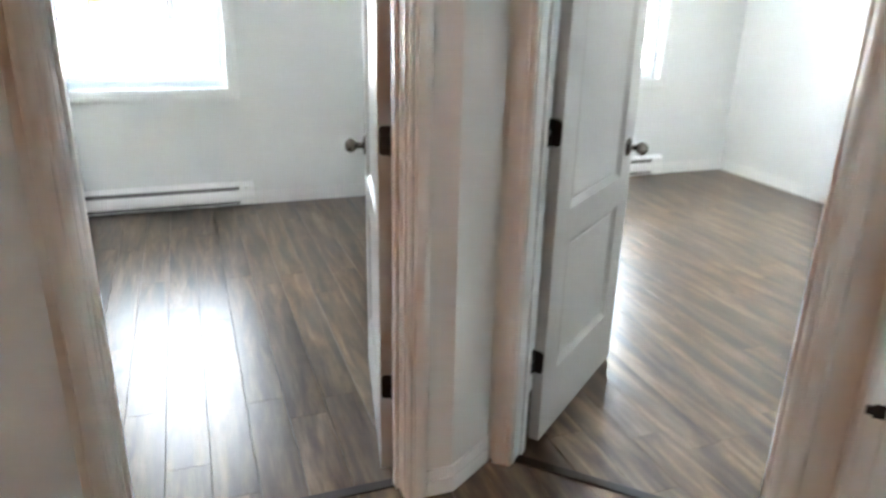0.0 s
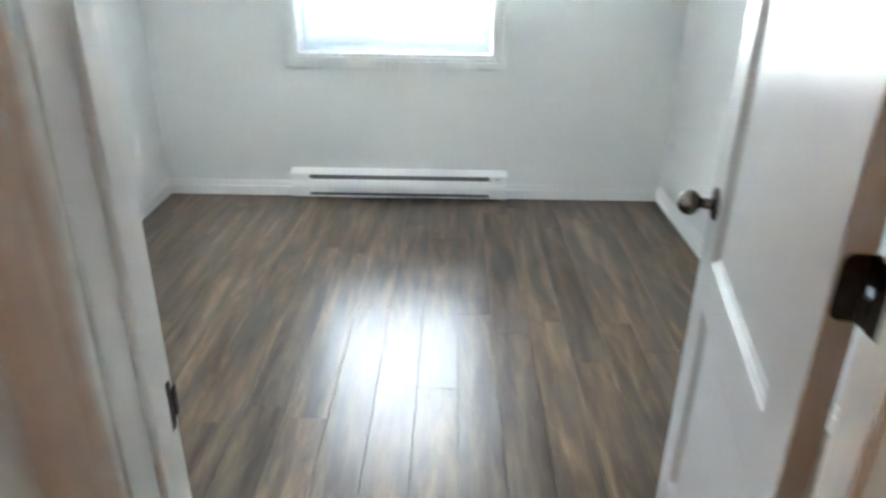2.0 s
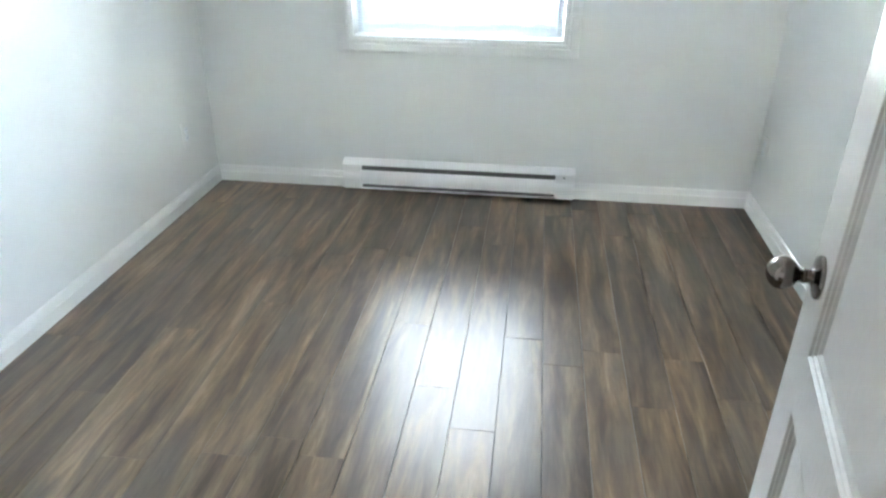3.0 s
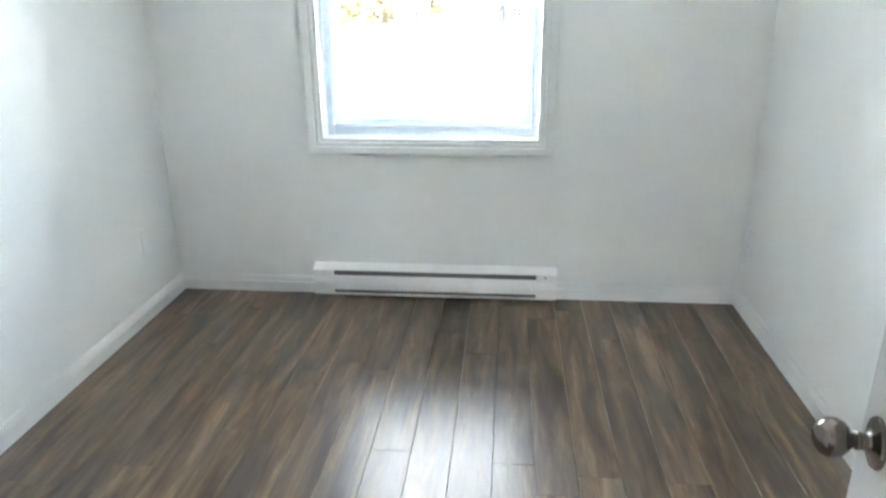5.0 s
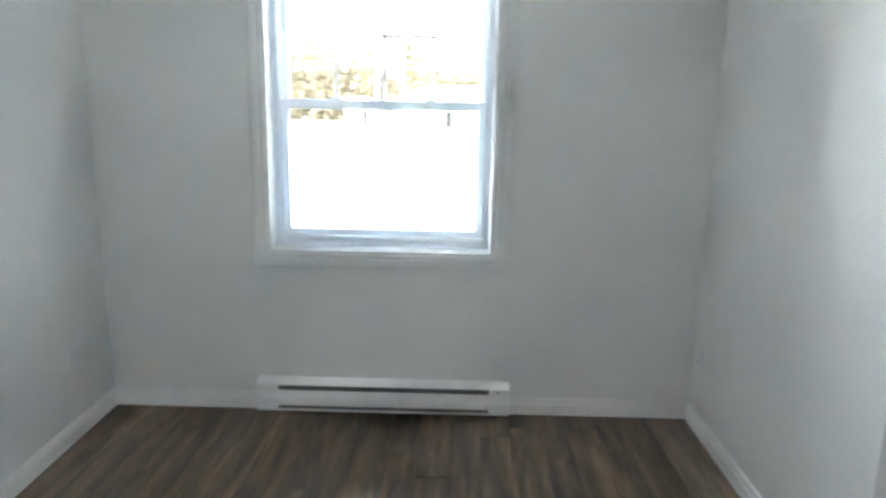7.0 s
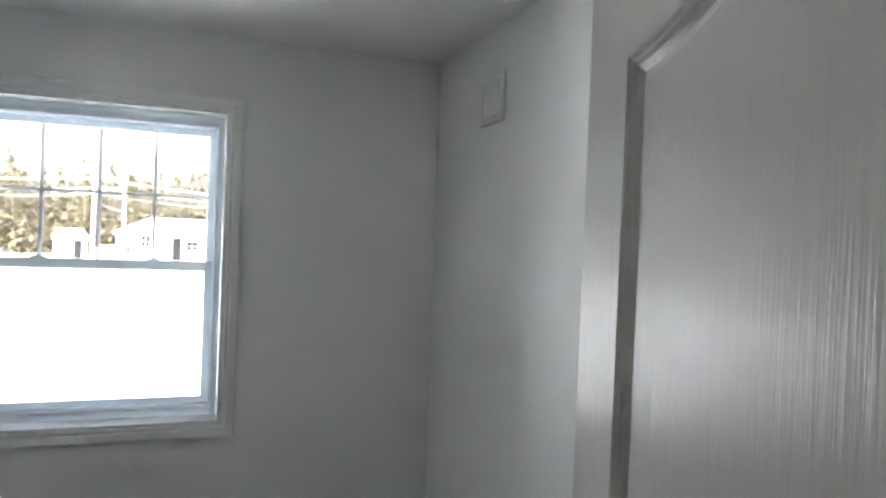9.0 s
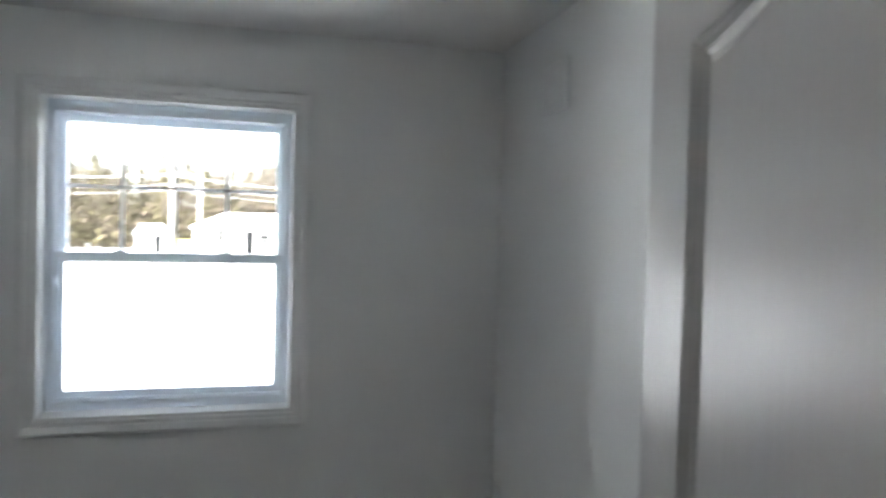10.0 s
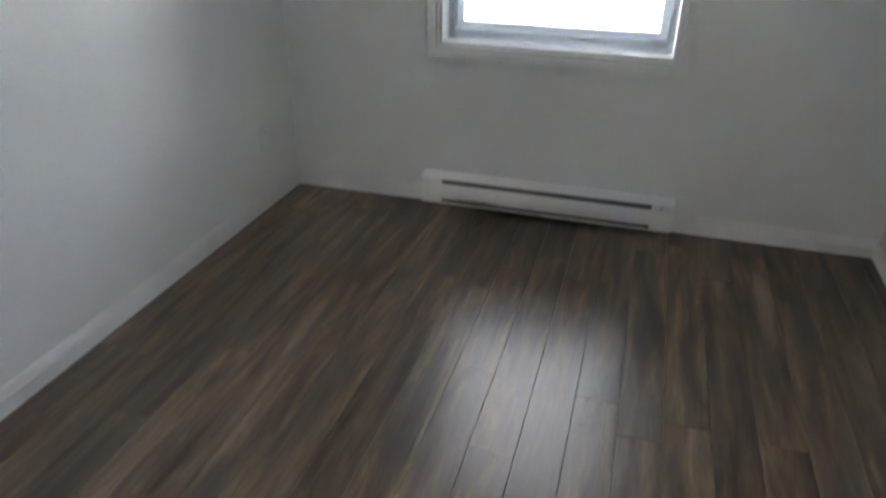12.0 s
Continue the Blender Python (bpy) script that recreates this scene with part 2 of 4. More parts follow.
def lathe(bm, outline, m=None, steps=28):
    """A turned body: outline of (radius, height) along local z."""
    c = bmesh.new()
    rings = []
    for r, h in outline:
        rings.append([c.verts.new((r * math.cos(2 * math.pi * k / steps), r * math.sin(2 * math.pi * k / steps), h)) for k in range(steps)])
    for p, q in zip(rings, rings[1:]):
        for k in range(steps):
            c.faces.new((p[k], p[(k + 1) % steps], q[(k + 1) % steps], q[k]))
    c.faces.new(rings[0][::-1])
    c.faces.new(rings[-1])
    join(bm, c, m)


def mesh_of(name, bm, mat, smooth=False):
    bmesh.ops.recalc_face_normals(bm, faces=bm.faces)
    me = bpy.data.meshes.new(name)
    bm.to_mesh(me)
    bm.free()
    me.materials.append(mat)
    if smooth:
        for p in me.polygons:
            p.use_smooth = True
        me.set_sharp_from_angle(angle=radians(35))
    return me


def part(name, bm, mat, parent=None, label="", smooth=False):
    ob = new(name, mesh_of(name, bm, mat, smooth))
    if parent is not None:
        ob.parent = parent
    return tagged(ob, label)


def thing(name, label, category, at=(0, 0, 0), turn=0.0, kind="", group=""):
    ob = new(name)
    ob.matrix_basis = pose(*at, 0, 0, turn)
    return tagged(ob, label, category, group, kind)


def structure(name, bm, mat, label, category, smooth=False):
    return tagged(part(name, bm, mat, None, "", smooth), label, category, "", "structure")


def wall_run(bm, p0, p1, thick, z0, z1, openings=()):
    """A wall whose face runs from p0 to p1, its body on the left of that way, with openings (s0, s1, low, high) through it."""
    p0, p1 = Vector(p0), Vector(p1)
    way = (p1 - p0).normalized()
    side = Vector((-way.y, way.x))
    length = (p1 - p0).length
    ss = sorted({0.0, length, *(s for o in openings for s in o[:2])})
    zs = sorted({z0, z1, *(z for o in openings for z in o[2:])})
    solid = lambda i, k: 0 <= i < len(ss) - 1 and 0 <= k < len(zs) - 1 and not any(
        o[0] <= ss[i] and ss[i + 1] <= o[1] and o[2] <= zs[k] and zs[k + 1] <= o[3] for o in openings)
    cache = {}

    def v(i, d, k):
        if (i, d, k) not in cache:
            p = p0 + way * ss[i] + side * (thick * d)
            cache[i, d, k] = bm.verts.new((p.x, p.y, zs[k]))
        return cache[i, d, k]

    for i in range(len(ss) - 1):
        for k in range(len(zs) - 1):
            if not solid(i, k):
                continue
            bm.faces.new((v(i, 0, k), v(i + 1, 0, k), v(i + 1, 0, k + 1), v(i, 0, k + 1)))
            bm.faces.new((v(i, 1, k), v(i, 1, k + 1), v(i + 1, 1, k + 1), v(i + 1, 1, k)))
            for (a, c), (e0, e1) in (((i - 1, k), ((i, k), (i, k + 1))), ((i + 1, k), ((i + 1, k), (i + 1, k + 1))),
                                     ((i, k - 1), ((i, k), (i + 1, k))), ((i, k + 1), ((i, k + 1), (i + 1, k + 1)))):
                if not solid(a, c):
                    bm.faces.new((v(e0[0], 0, e0[1]), v(e1[0], 0, e1[1]), v(e1[0], 1, e1[1]), v(e0[0], 1, e0[1])))


# ---- plan ----
ROOM_X, ROOM_H = 2.753, 2.44
HALL_Y, DOOR_Y = -3.19, -3.07                    # the hall's and the room's face of the door wall
JAMB_L, JAMB_R, HEAD = 1.282, 2.010, 2.045
U, N = Vector((1, -1)) / math.sqrt(2), Vector((1, 1)) / math.sqrt(2)
CORNER = Vector((2.318, -3.088))                 # where the slanted wall meets the second door's wall
WALL2_T = 0.13
OPEN2 = (0.085, 0.802)
WIN = (0.774, 1.795, 0.772, 2.108)
# widened on its unseen left side to brighten the second room
WIN2_X = (3.25, 5.12)
EAST_X, SOUTH_Y = 5.86, -4.62
WIN3_Y, WIN3_Z = (-5.85, -4.90), (0.90, 2.08)


def at2(u, n):
    p = CORNER + U * u + N * n
    return (p.x, p.y)


JB = 0.018                                       # thickness of the jamb boards

bm = bm_new()
wall_run(bm, (EAST_X + 0.12, 0.0), (-0.12, 0.0), -0.20, -0.02, ROOM_H,
         [(EAST_X + 0.12 - b, EAST_X + 0.12 - a, WIN[2], WIN[3]) for a, b in ((WIN[0], WIN[1]), WIN2_X)])
structure("wall_north", bm, WALL, "pale grey painted outer wall with two window openings", "wall")

bm = bm_new()
wall_run(bm, (0.0, 0.0), (0.0, HALL_Y), -0.12, -0.02, ROOM_H)
structure("wall_west", bm, WALL, "pale grey painted side wall of the empty bedroom", "wall")

bm = bm_new()
wall_run(bm, (0.0, HALL_Y), (2.155, HALL_Y), 0.12, -0.02, ROOM_H, [(JAMB_L - JB, JAMB_R + JB, -0.02, HEAD + JB)])
structure("wall_door", bm, WALL, "pale grey painted wall with the bedroom doorway", "wall")

# slanted wall between the bedroom's corner and the second room
bm = bm_new()
prism(bm, [(2.155, HALL_Y), CORNER[:], (2.867, -2.532), (2.789, -2.454), (2.155, DOOR_Y)], -0.02, ROOM_H)
structure("wall_slanted", bm, WALL, "pale grey painted short wall set at an angle", "wall")

bm = bm_new()
wall_run(bm, (ROOM_X, -2.56), (ROOM_X, 0.0), -0.115, -0.02, ROOM_H)
structure("wall_east", bm, WALL, "pale grey painted partition wall with a grille high up", "wall")

bm = bm_new()
a, b = at2(0.0, 0), at2(2.12, 0)
wall_run(bm, a, b, WALL2_T, -0.02, ROOM_H, [(OPEN2[0] - JB, OPEN2[1] + JB, -0.02, HEAD + JB)])
structure("wall_second_door", bm, WALL, "pale grey painted angled wall with the second doorway", "wall")

bm = bm_new()
wall_run(bm, (EAST_X, -6.1), (EAST_X, 0.0), -0.20, -0.02, ROOM_H, [(WIN3_Y[0] + 6.1, WIN3_Y[1] + 6.1, *WIN3_Z)])
structure("wall_second_room_east", bm, WALL, "bright white painted side wall of the second room", "wall")
bm = bm_new()
wall_run(bm, (3.7, SOUTH_Y), (EAST_X, SOUTH_Y), -0.12, -0.02, ROOM_H)
structure("wall_second_room_south", bm, WALL, "plain painted wall closing the second room", "wall")

# hall: third door's wall, side walls and back wall
H3 = 0.95
bm = bm_new()
wall_run(bm, at2(H3, -1.10), at2(H3, 0.0), -0.11, -0.02, ROOM_H, [(1.10 - 0.80, 1.10 - 0.075, -0.02, HEAD + JB)])
structure("wall_third_door", bm, WALL, "painted hall wall with an open doorway", "wall")
hx, hy = at2(H3, -1.10)
bm = bm_new()
wall_run(bm, (hx, -6.0), (hx, hy + 0.02), -0.11, -0.02, ROOM_H)
structure("wall_hall_east", bm, WALL, "plain painted hall wall", "wall")
bm = bm_new()
prism(bm, [(1.195, HALL_Y), (-2.0, HALL_Y), (-2.0, -3.44), (0.945, -3.44)], -0.02, ROOM_H)
structure("wall_hall_slanted", bm, WALL, "pale grey painted slanted hall wall beside the doorway", "wall")
bm = bm_new()
wall_run(bm, (-2.0, -3.3), (-2.0, -6.0), -0.11, -0.02, ROOM_H)
structure("wall_hall_west", bm, WALL, "plain painted wall closing the hall", "wall")
bm = bm_new()
wall_run(bm, (-2.11, -6.0), (hx + 0.11, -6.0), -0.11, -0.02, ROOM_H)
structure("wall_hall_south", bm, WALL, "plain painted wall closing the hall", "wall")

bm = bm_new()
wall_run(bm, (hx + 0.11, -6.0), (EAST_X, -6.0), -0.20, -0.02, ROOM_H)
structure("wall_third_room_south", bm, WALL, "plain painted outer wall of the third room", "wall")

bm = bm_new()
prism(bm, [(-2.3, -6.3), (6.2, -6.3), (6.2, 0.45), (-2.3, 0.45)], ROOM_H, ROOM_H + 0.25)
structure("ceiling", bm, CEIL, "flat white painted ceiling", "ceiling")


# ---- skirting ----
BASE_PROFILE = [(0, 0), (0.013, 0), (0.013, 0.052), (0.0085, 0.055), (0.0080, 0.060), (0.0115, 0.063), (0.0085, 0.073), (0.008, 0.078), (0.005, 0.084), (0, 0.085)]


def skirting(p0, p1, cut0=0.0, cut1=0.0):
    """A moulded skirting along the wall face p0 to p1, the room on its right; cut: how far the front runs past each end (mitre, in thicknesses)."""
    p0, p1 = Vector(p0), Vector(p1)
    way = (p1 - p0).normalized()
    out = Vector((way.y, -way.x))
    bm = bm_new()
    ends = []
    for p, c, s in ((p0, cut0, -1), (p1, cut1, 1)):
        ends.append([bm.verts.new((*(p + out * d + way * (s * c * d)), z)) for d, z in BASE_PROFILE])
    a, b = ends
    for i in range(len(a)):
        j = (i + 1) % len(a)
        bm.faces.new((a[i], a[j], b[j], b[i]))
    bm.faces.new(a)
    bm.faces.new(b[::-1])
    return structure("baseboard", bm, TRIM, "white moulded baseboard along the wall", "baseboard")


HEAT_X = (0.706, 1.897)
skirting((0, DOOR_Y), (0, 0), -1, -1)
skirting((0, 0), (HEAT_X[0] - 0.002, 0), -1, 0)
skirting((HEAT_X[1] + 0.002, 0), (ROOM_X, 0), 0, -1)
skirting((ROOM_X, 0), (ROOM_X, -2.50), -1, 0)
skirting((JAMB_L - 0.07, DOOR_Y), (0, DOOR_Y), 0, -1)
skirting((EAST_X, 0), (EAST_X, SOUTH_Y), -1, -1)
skirting((5.22, 0), (EAST_X, 0), 0, -1)
skirting((2.87, 0), (3.38, 0), -1, 0)
skirting((2.155, HALL_Y), at2(0.0, 0.0), 0.4, -1)
skirting((JAMB_R + 0.066, HALL_Y), (2.155, HALL_Y), 0, 0.4)
skirting(at2(OPEN2[1] + 0.066, 0.0), at2(H3, 0.0), 0, -1)


# ---- door casings, jambs ----
CASING = [(0, 0), (0, 0.0085), (0.004, 0.011), (0.012, 0.0115), (0.015, 0.009), (0.019, 0.009), (0.024, 0.013), (0.046, 0.0155), (0.056, 0.0145), (0.060, 0.011), (0.060, 0)]


def casing_set(parent, s0, s1, head, m, low=0.0, four=False):
    """Moulded casing bars round an opening s0..s1 (local x), local y pointing out of the wall, z up; mitred corners."""
    r = 0.005
    s0, s1, head = s0 - r, s1 + r, head + r
    bottom = low - r if four else low

    def bar(name, fa, fb):
        bm = bm_new()
        a = [bm.verts.new(m @ Vector(fa(w, d))) for w, d in CASING]
        b = [bm.verts.new(m @ Vector(fb(w, d))) for w, d in CASING]
        for i in range(len(a)):
            j = (i + 1) % len(a)
            bm.faces.new((a[i], a[j], b[j], b[i]))
        bm.faces.new(a)
        bm.faces.new(b[::-1])
        return part(name, bm, TRIM, parent)

    down = (lambda w: bottom - w) if four else (lambda w: bottom)
    bar("casing", lambda w, d: (s0 - w, d, down(w)), lambda w, d: (s0 - w, d, head + w))
    bar("casing", lambda w, d: (s1 + w, d, down(w)), lambda w, d: (s1 + w, d, head + w))
    bar("casing", lambda w, d: (s0 - w, d, head + w), lambda w, d: (s1 + w, d, head + w))
    if four:
        bar("casing", lambda w, d: (s0 - w, d, bottom - w), lambda w, d: (s1 + w, d, bottom - w))


def door_frame(name, origin, turn, width, depth, label, leaf_inside=True):
    """Jambs, head, stops and casings. Local x along the opening from its left jamb face, local y from the hall's face into the room."""
    f = thing(name, label, "door frame", origin, turn, "structure")
    for a, b in ((-JB, 0.0), (width, width + JB)):
        bm = bm_new()
        box(bm, a, 0.001, 0, b, depth - 0.001, HEAD, bevel=0.0012)
        part("jamb", bm, TRIM, f)
    bm = bm_new()
    box(bm, -JB, 0.001, HEAD, width + JB, depth - 0.001, HEAD + JB, bevel=0.0012)
    part("jamb", bm, TRIM, f, "head jamb")
    stop0, stop1 = depth - 0.037 - 0.034, depth - 0.037
    for a, b in ((0.0, 0.011), (width - 0.011, width)):
        bm = bm_new()
        box(bm, a, stop0, 0, b, stop1, HEAD - 0.011, bevel=0.003)
        part("door_stop", bm, TRIM, f)
    bm = bm_new()
    box(bm, 0, stop0, HEAD - 0.011, width, stop1, HEAD, bevel=0.003)
    part("door_stop", bm, TRIM, f)
    casing_set(f, 0, width, HEAD, Matrix.Diagonal((1, -1, 1, 1)))
    casing_set(f, 0, width, HEAD, pose(0, depth, 0))
    return f


frame1 = door_frame("door_frame_1", (JAMB_L, HALL_Y, 0), 0, JAMB_R - JAMB_L, DOOR_Y - HALL_Y, "white painted door frame with moulded casing")
frame2 = door_frame("door_frame_2", (*at2(OPEN2[0], 0), 0), -45, OPEN2[1] - OPEN2[0], WALL2_T, "white painted door frame set in the angled wall")

# strike plate on the first frame's latch side
bm = bm_new()
box(bm, 0.0, 0.086, 0.858, 0.0020, 0.112, 0.918, bevel=0.0008)
box(bm, 0.0, 0.112, 0.870, 0.0035, 0.121, 0.906, bevel=0.001)
part("strike_plate", bm, BRONZE, frame1, "dark bronze strike plate")

# thresholds
bm = bm_new()
box(bm, JAMB_L, -3.132, 0.0, JAMB_R, -3.094, 0.006, bevel=0.003)
structure("threshold", bm, STRIP, "dark threshold strip in the bedroom doorway", "threshold")
bm = bm_new()
box(bm, OPEN2[0], 0.018, 0.0, OPEN2[1], 0.056, 0.006, Matrix.Translation((*CORNER, 0)) @ pose(0, 0, 0, 0, 0, -45), bevel=0.003)
structure("threshold", bm, STRIP, "dark threshold strip in the angled doorway", "threshold")


# ---- doors ----
LEAF_W, LEAF_T, LEAF_H, LEAF_GAP = 0.692, 0.035, 2.025, 0.013


def panel_outline(x0, x1, z0, z1, arch, off, steps=28):
    """The outline of a door panel, drawn in by off, counter-clockwise; arch: the rise of its top."""
    pts = [(x0 + off, z0 + off), (x1 - off, z0 + off)]
    for k in range(steps + 1):
        s = x1 - off - (x1 - x0 - 2 * off) * k / steps
        w = 1 - abs(2 * (s - x0) / (x1 - x0) - 1)
        pts.append((s, z1 - off + arch * w * w * (1.6 - 0.6 * w)))
    return pts


def leaf_face(bm, y, out):
    """One moulded face of the leaf at depth y; out: +1 or -1, the way it looks."""
    st, x1 = 0.112, LEAF_W - 0.112
    panels = ((0.225, 0.668, 0.0), (0.772, 1.796, 0.060))
    V = lambda s, z, d=0.0: bm.verts.new((s, y - out * d, z))
    quad = lambda *c: bm.faces.new([V(*p) for p in c])
    quad((0, 0), (st, 0), (st, LEAF_H), (0, LEAF_H))
    quad((x1, 0), (LEAF_W, 0), (LEAF_W, LEAF_H), (x1, LEAF_H))
    quad((st, 0), (x1, 0), (x1, panels[0][0]), (st, panels[0][0]))
    quad((st, panels[0][1]), (x1, panels[0][1]), (x1, panels[1][0]), (st, panels[1][0]))
    top = panel_outline(st, x1, panels[1][0], panels[1][1], panels[1][2], 0.0)[2:]
    for (sa, za), (sb, zb) in zip(top, top[1:]):
        quad((sb, zb), (sa, za), (sa, LEAF_H), (sb, LEAF_H))
    for z0, z1, arch in panels:
        rings = []
        for off, d in ((0.0, 0.0), (0.0035, 0.0036), (0.0070, 0.0044), (0.0105, 0.0080), (0.0140, 0.0088), (0.0200, 0.0125), (0.0255, 0.0125), (0.031, 0.0098)):
            rings.append([V(s, z, d) for s, z in panel_outline(st, x1, z0, z1, arch, off)])
        for p, q in zip(rings, rings[1:]):
            for k in range(len(p)):
                j = (k + 1) % len(p)
                bm.faces.new((p[k], p[j], q[j], q[k]))
        bm.faces.new(rings[-1])


def knob_outline():
    pts = [(0.0325, 0.0), (0.0330, 0.003), (0.0310, 0.006), (0.0240, 0.0085), (0.0135, 0.0105), (0.0112, 0.013), (0.0105, 0.020), (0.0118, 0.0215), (0.0118, 0.0245), (0.0100, 0.0260), (0.0108, 0.029)]
    for k in range(1, 12):
        a = math.pi * (0.155 + 0.80 * k / 11)
        pts.append((0.0250 * math.sin(a), 0.0510 - 0.0225 * math.cos(a)))
    return pts


def door_leaf(name, label, pin, turn, mirror):
    """A two-panel leaf. Local x runs from the hinge pin to the latch edge; mirror False: body on the +y side of the pin's plane, True: on the -y side."""
    d = thing(name, label, "door", (pin[0], pin[1], 0.0), turn, "structure")
    y0, y1 = (-LEAF_T, 0.0) if mirror else (0.0, LEAF_T)
    low = 0.012
    bm = bm_new()
    leaf_face(bm, y0, -1)
    leaf_face(bm, y1, 1)
    for a, b in (((0, 0), (LEAF_W, 0)), ((LEAF_W, 0), (LEAF_W, LEAF_H)), ((LEAF_W, LEAF_H), (0, LEAF_H)), ((0, LEAF_H), (0, 0))):
        bm.faces.new([bm.verts.new(c) for c in ((a[0], y0, a[1]), (b[0], y0, b[1]), (b[0], y1, b[1]), (a[0], y1, a[1]))])
    bmesh.ops.remove_doubles(bm, verts=bm.verts, dist=0.0002)
    bmesh.ops.translate(bm, vec=(LEAF_GAP, 0, low), verts=bm.verts)
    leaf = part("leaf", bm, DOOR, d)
    kz, kx = 0.887, LEAF_GAP + LEAF_W - 0.060
    for y, turn_x in ((y0, 90), (y1, -90)):
        bm = bm_new()
        lathe(bm, knob_outline(), pose(kx, y, kz, turn_x, 0, 0))
        part("knob", bm, PEWTER, d, "aged pewter round knob", True)
    bm = bm_new()
    box(bm, LEAF_GAP + LEAF_W - 0.0005, y0 + 0.005, kz - 0.028, LEAF_GAP + LEAF_W + 0.0012, y1 - 0.005, kz + 0.028, bevel=0.0006)
    box(bm, LEAF_GAP + LEAF_W - 0.0005, y0 + 0.011, kz - 0.010, LEAF_GAP + LEAF_W + 0.009, y1 - 0.011, kz + 0.010, bevel=0.002)
    part("latch", bm, BRONZE, d, "dark bronze latch")
    for hz in (0.30, 1.03, 1.77):
        bm = bm_new()
        # plate let into the leaf's edge, with rounded corners
        c = bmesh.new()
        tall, r = 0.078, 0.012
        near, far = (0.0, -0.032) if mirror else (0.0, 0.032)
        outline = []
        for cz in (hz - tall / 2, hz + tall / 2):
            for k in range(5):
                sy = 1 if far > 0 else -1
                ca, sa = math.cos(radians(22.5 * k)), math.sin(radians(22.5 * k))
                if cz < hz:
                    outline.append((far - sy * r * (1 - sa), cz + r * (1 - ca)))
                else:
                    outline.append((far - sy * r * (1 - ca), cz - r * (1 - sa)))
        outline = [(near, hz - tall / 2), *outline, (near, hz + tall / 2)]
        for x in (LEAF_GAP - 0.0018, LEAF_GAP + 0.0006):
            c.faces.new([c.verts.new((x, yy, zz)) for yy, zz in outline])
        fa, fb = list(c.faces)
        va, vb = list(fa.verts), list(fb.verts)
        for k in range(len(va)):
            j = (k + 1) % len(va)
            c.faces.new((va[k], va[j], vb[j], vb[k]))
        join(bm, c)
        ya, yb = (-0.004, 0.007) if mirror else (-0.007, 0.004)
        box(bm, 0.001, ya, hz - tall / 2, LEAF_GAP - 0.001, yb, hz - tall / 10)
        box(bm, 0.001, ya, hz + tall / 10, LEAF_GAP - 0.001, yb, hz + tall / 2)
        hinge = part("hinge", bm, BRONZE, d, "dark bronze butt hinge")
        # knuckles of the pin
        py = 0.005 if mirror else -0.005
        for k in range(5):
            bm = bm_new()
            z0 = hz - tall / 2 + k * tall / 5
            lathe(bm, [(0.0058, z0 + 0.0004), (0.0065, z0 + 0.001), (0.0065, z0 + tall / 5 - 0.001), (0.0058, z0 + tall / 5 - 0.0004)], pose(-0.001, py, 0), 14)
            part("knuckle", bm, BRONZE, hinge, "", True)
    return d


def hinge_plate(frame_ob, x, out, depth):
    """The half of each hinge that is screwed to the jamb."""
    for hz in (0.30, 1.03, 1.77):
        bm = bm_new()
        box(bm, min(x, x + out * 0.0016), depth - 0.033, hz - 0.039, max(x, x + out * 0.0016), depth - 0.001, hz + 0.039, bevel=0.0005)
        part("hinge_plate", bm, BRONZE, frame_ob, "dark bronze hinge plate")


OPEN1, OPEN2_TURN = 79.2, 38.4
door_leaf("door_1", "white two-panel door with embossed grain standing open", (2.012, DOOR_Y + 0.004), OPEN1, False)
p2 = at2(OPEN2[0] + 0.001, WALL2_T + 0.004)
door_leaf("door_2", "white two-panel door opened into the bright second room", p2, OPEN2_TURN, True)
hinge_plate(frame1, JAMB_R - JAMB_L, -1, DOOR_Y - HALL_Y)
hinge_plate(frame2, 0.0, 1, WALL2_T)

# third doorway of the hall
frame3 = door_frame("door_frame_3", (*at2(H3, -0.075 - JB), 0), -135, 0.689, 0.11, "white painted hall door frame with moulded casing")

bm = bm_new()
box(bm, 0.0, 0.012, 0.500, 0.002, 0.040, 0.536, bevel=0.0008)
box(bm, -0.004, -0.003, 0.506, 0.002, 0.012, 0.530, bevel=0.001)
part("strike_plate", bm, BRONZE, frame3, "dark bronze strike plate")


# ---- windows ----
def ring(bm, x0, x1, z0, z1, w, y0, y1, bevel=0.002, sides=(1, 1, 1, 1)):
    """A rectangular frame of four butted bars, w = (left, right, bottom, top) widths."""
    l, r, b, t = w
    box(bm, x0, y0, z0, x0 + l, y1, z1, bevel=bevel)
    box(bm, x1 - r, y0, z0, x1, y1, z1, bevel=bevel)
    box(bm, x0 + l, y0 + 0.0004, z0, x1 - r, y1 - 0.0004, z0 + b, bevel=bevel)
    box(bm, x0 + l, y0 + 0.0004, z1 - t, x1 - r, y1 - 0.0004, z1, bevel=bevel)


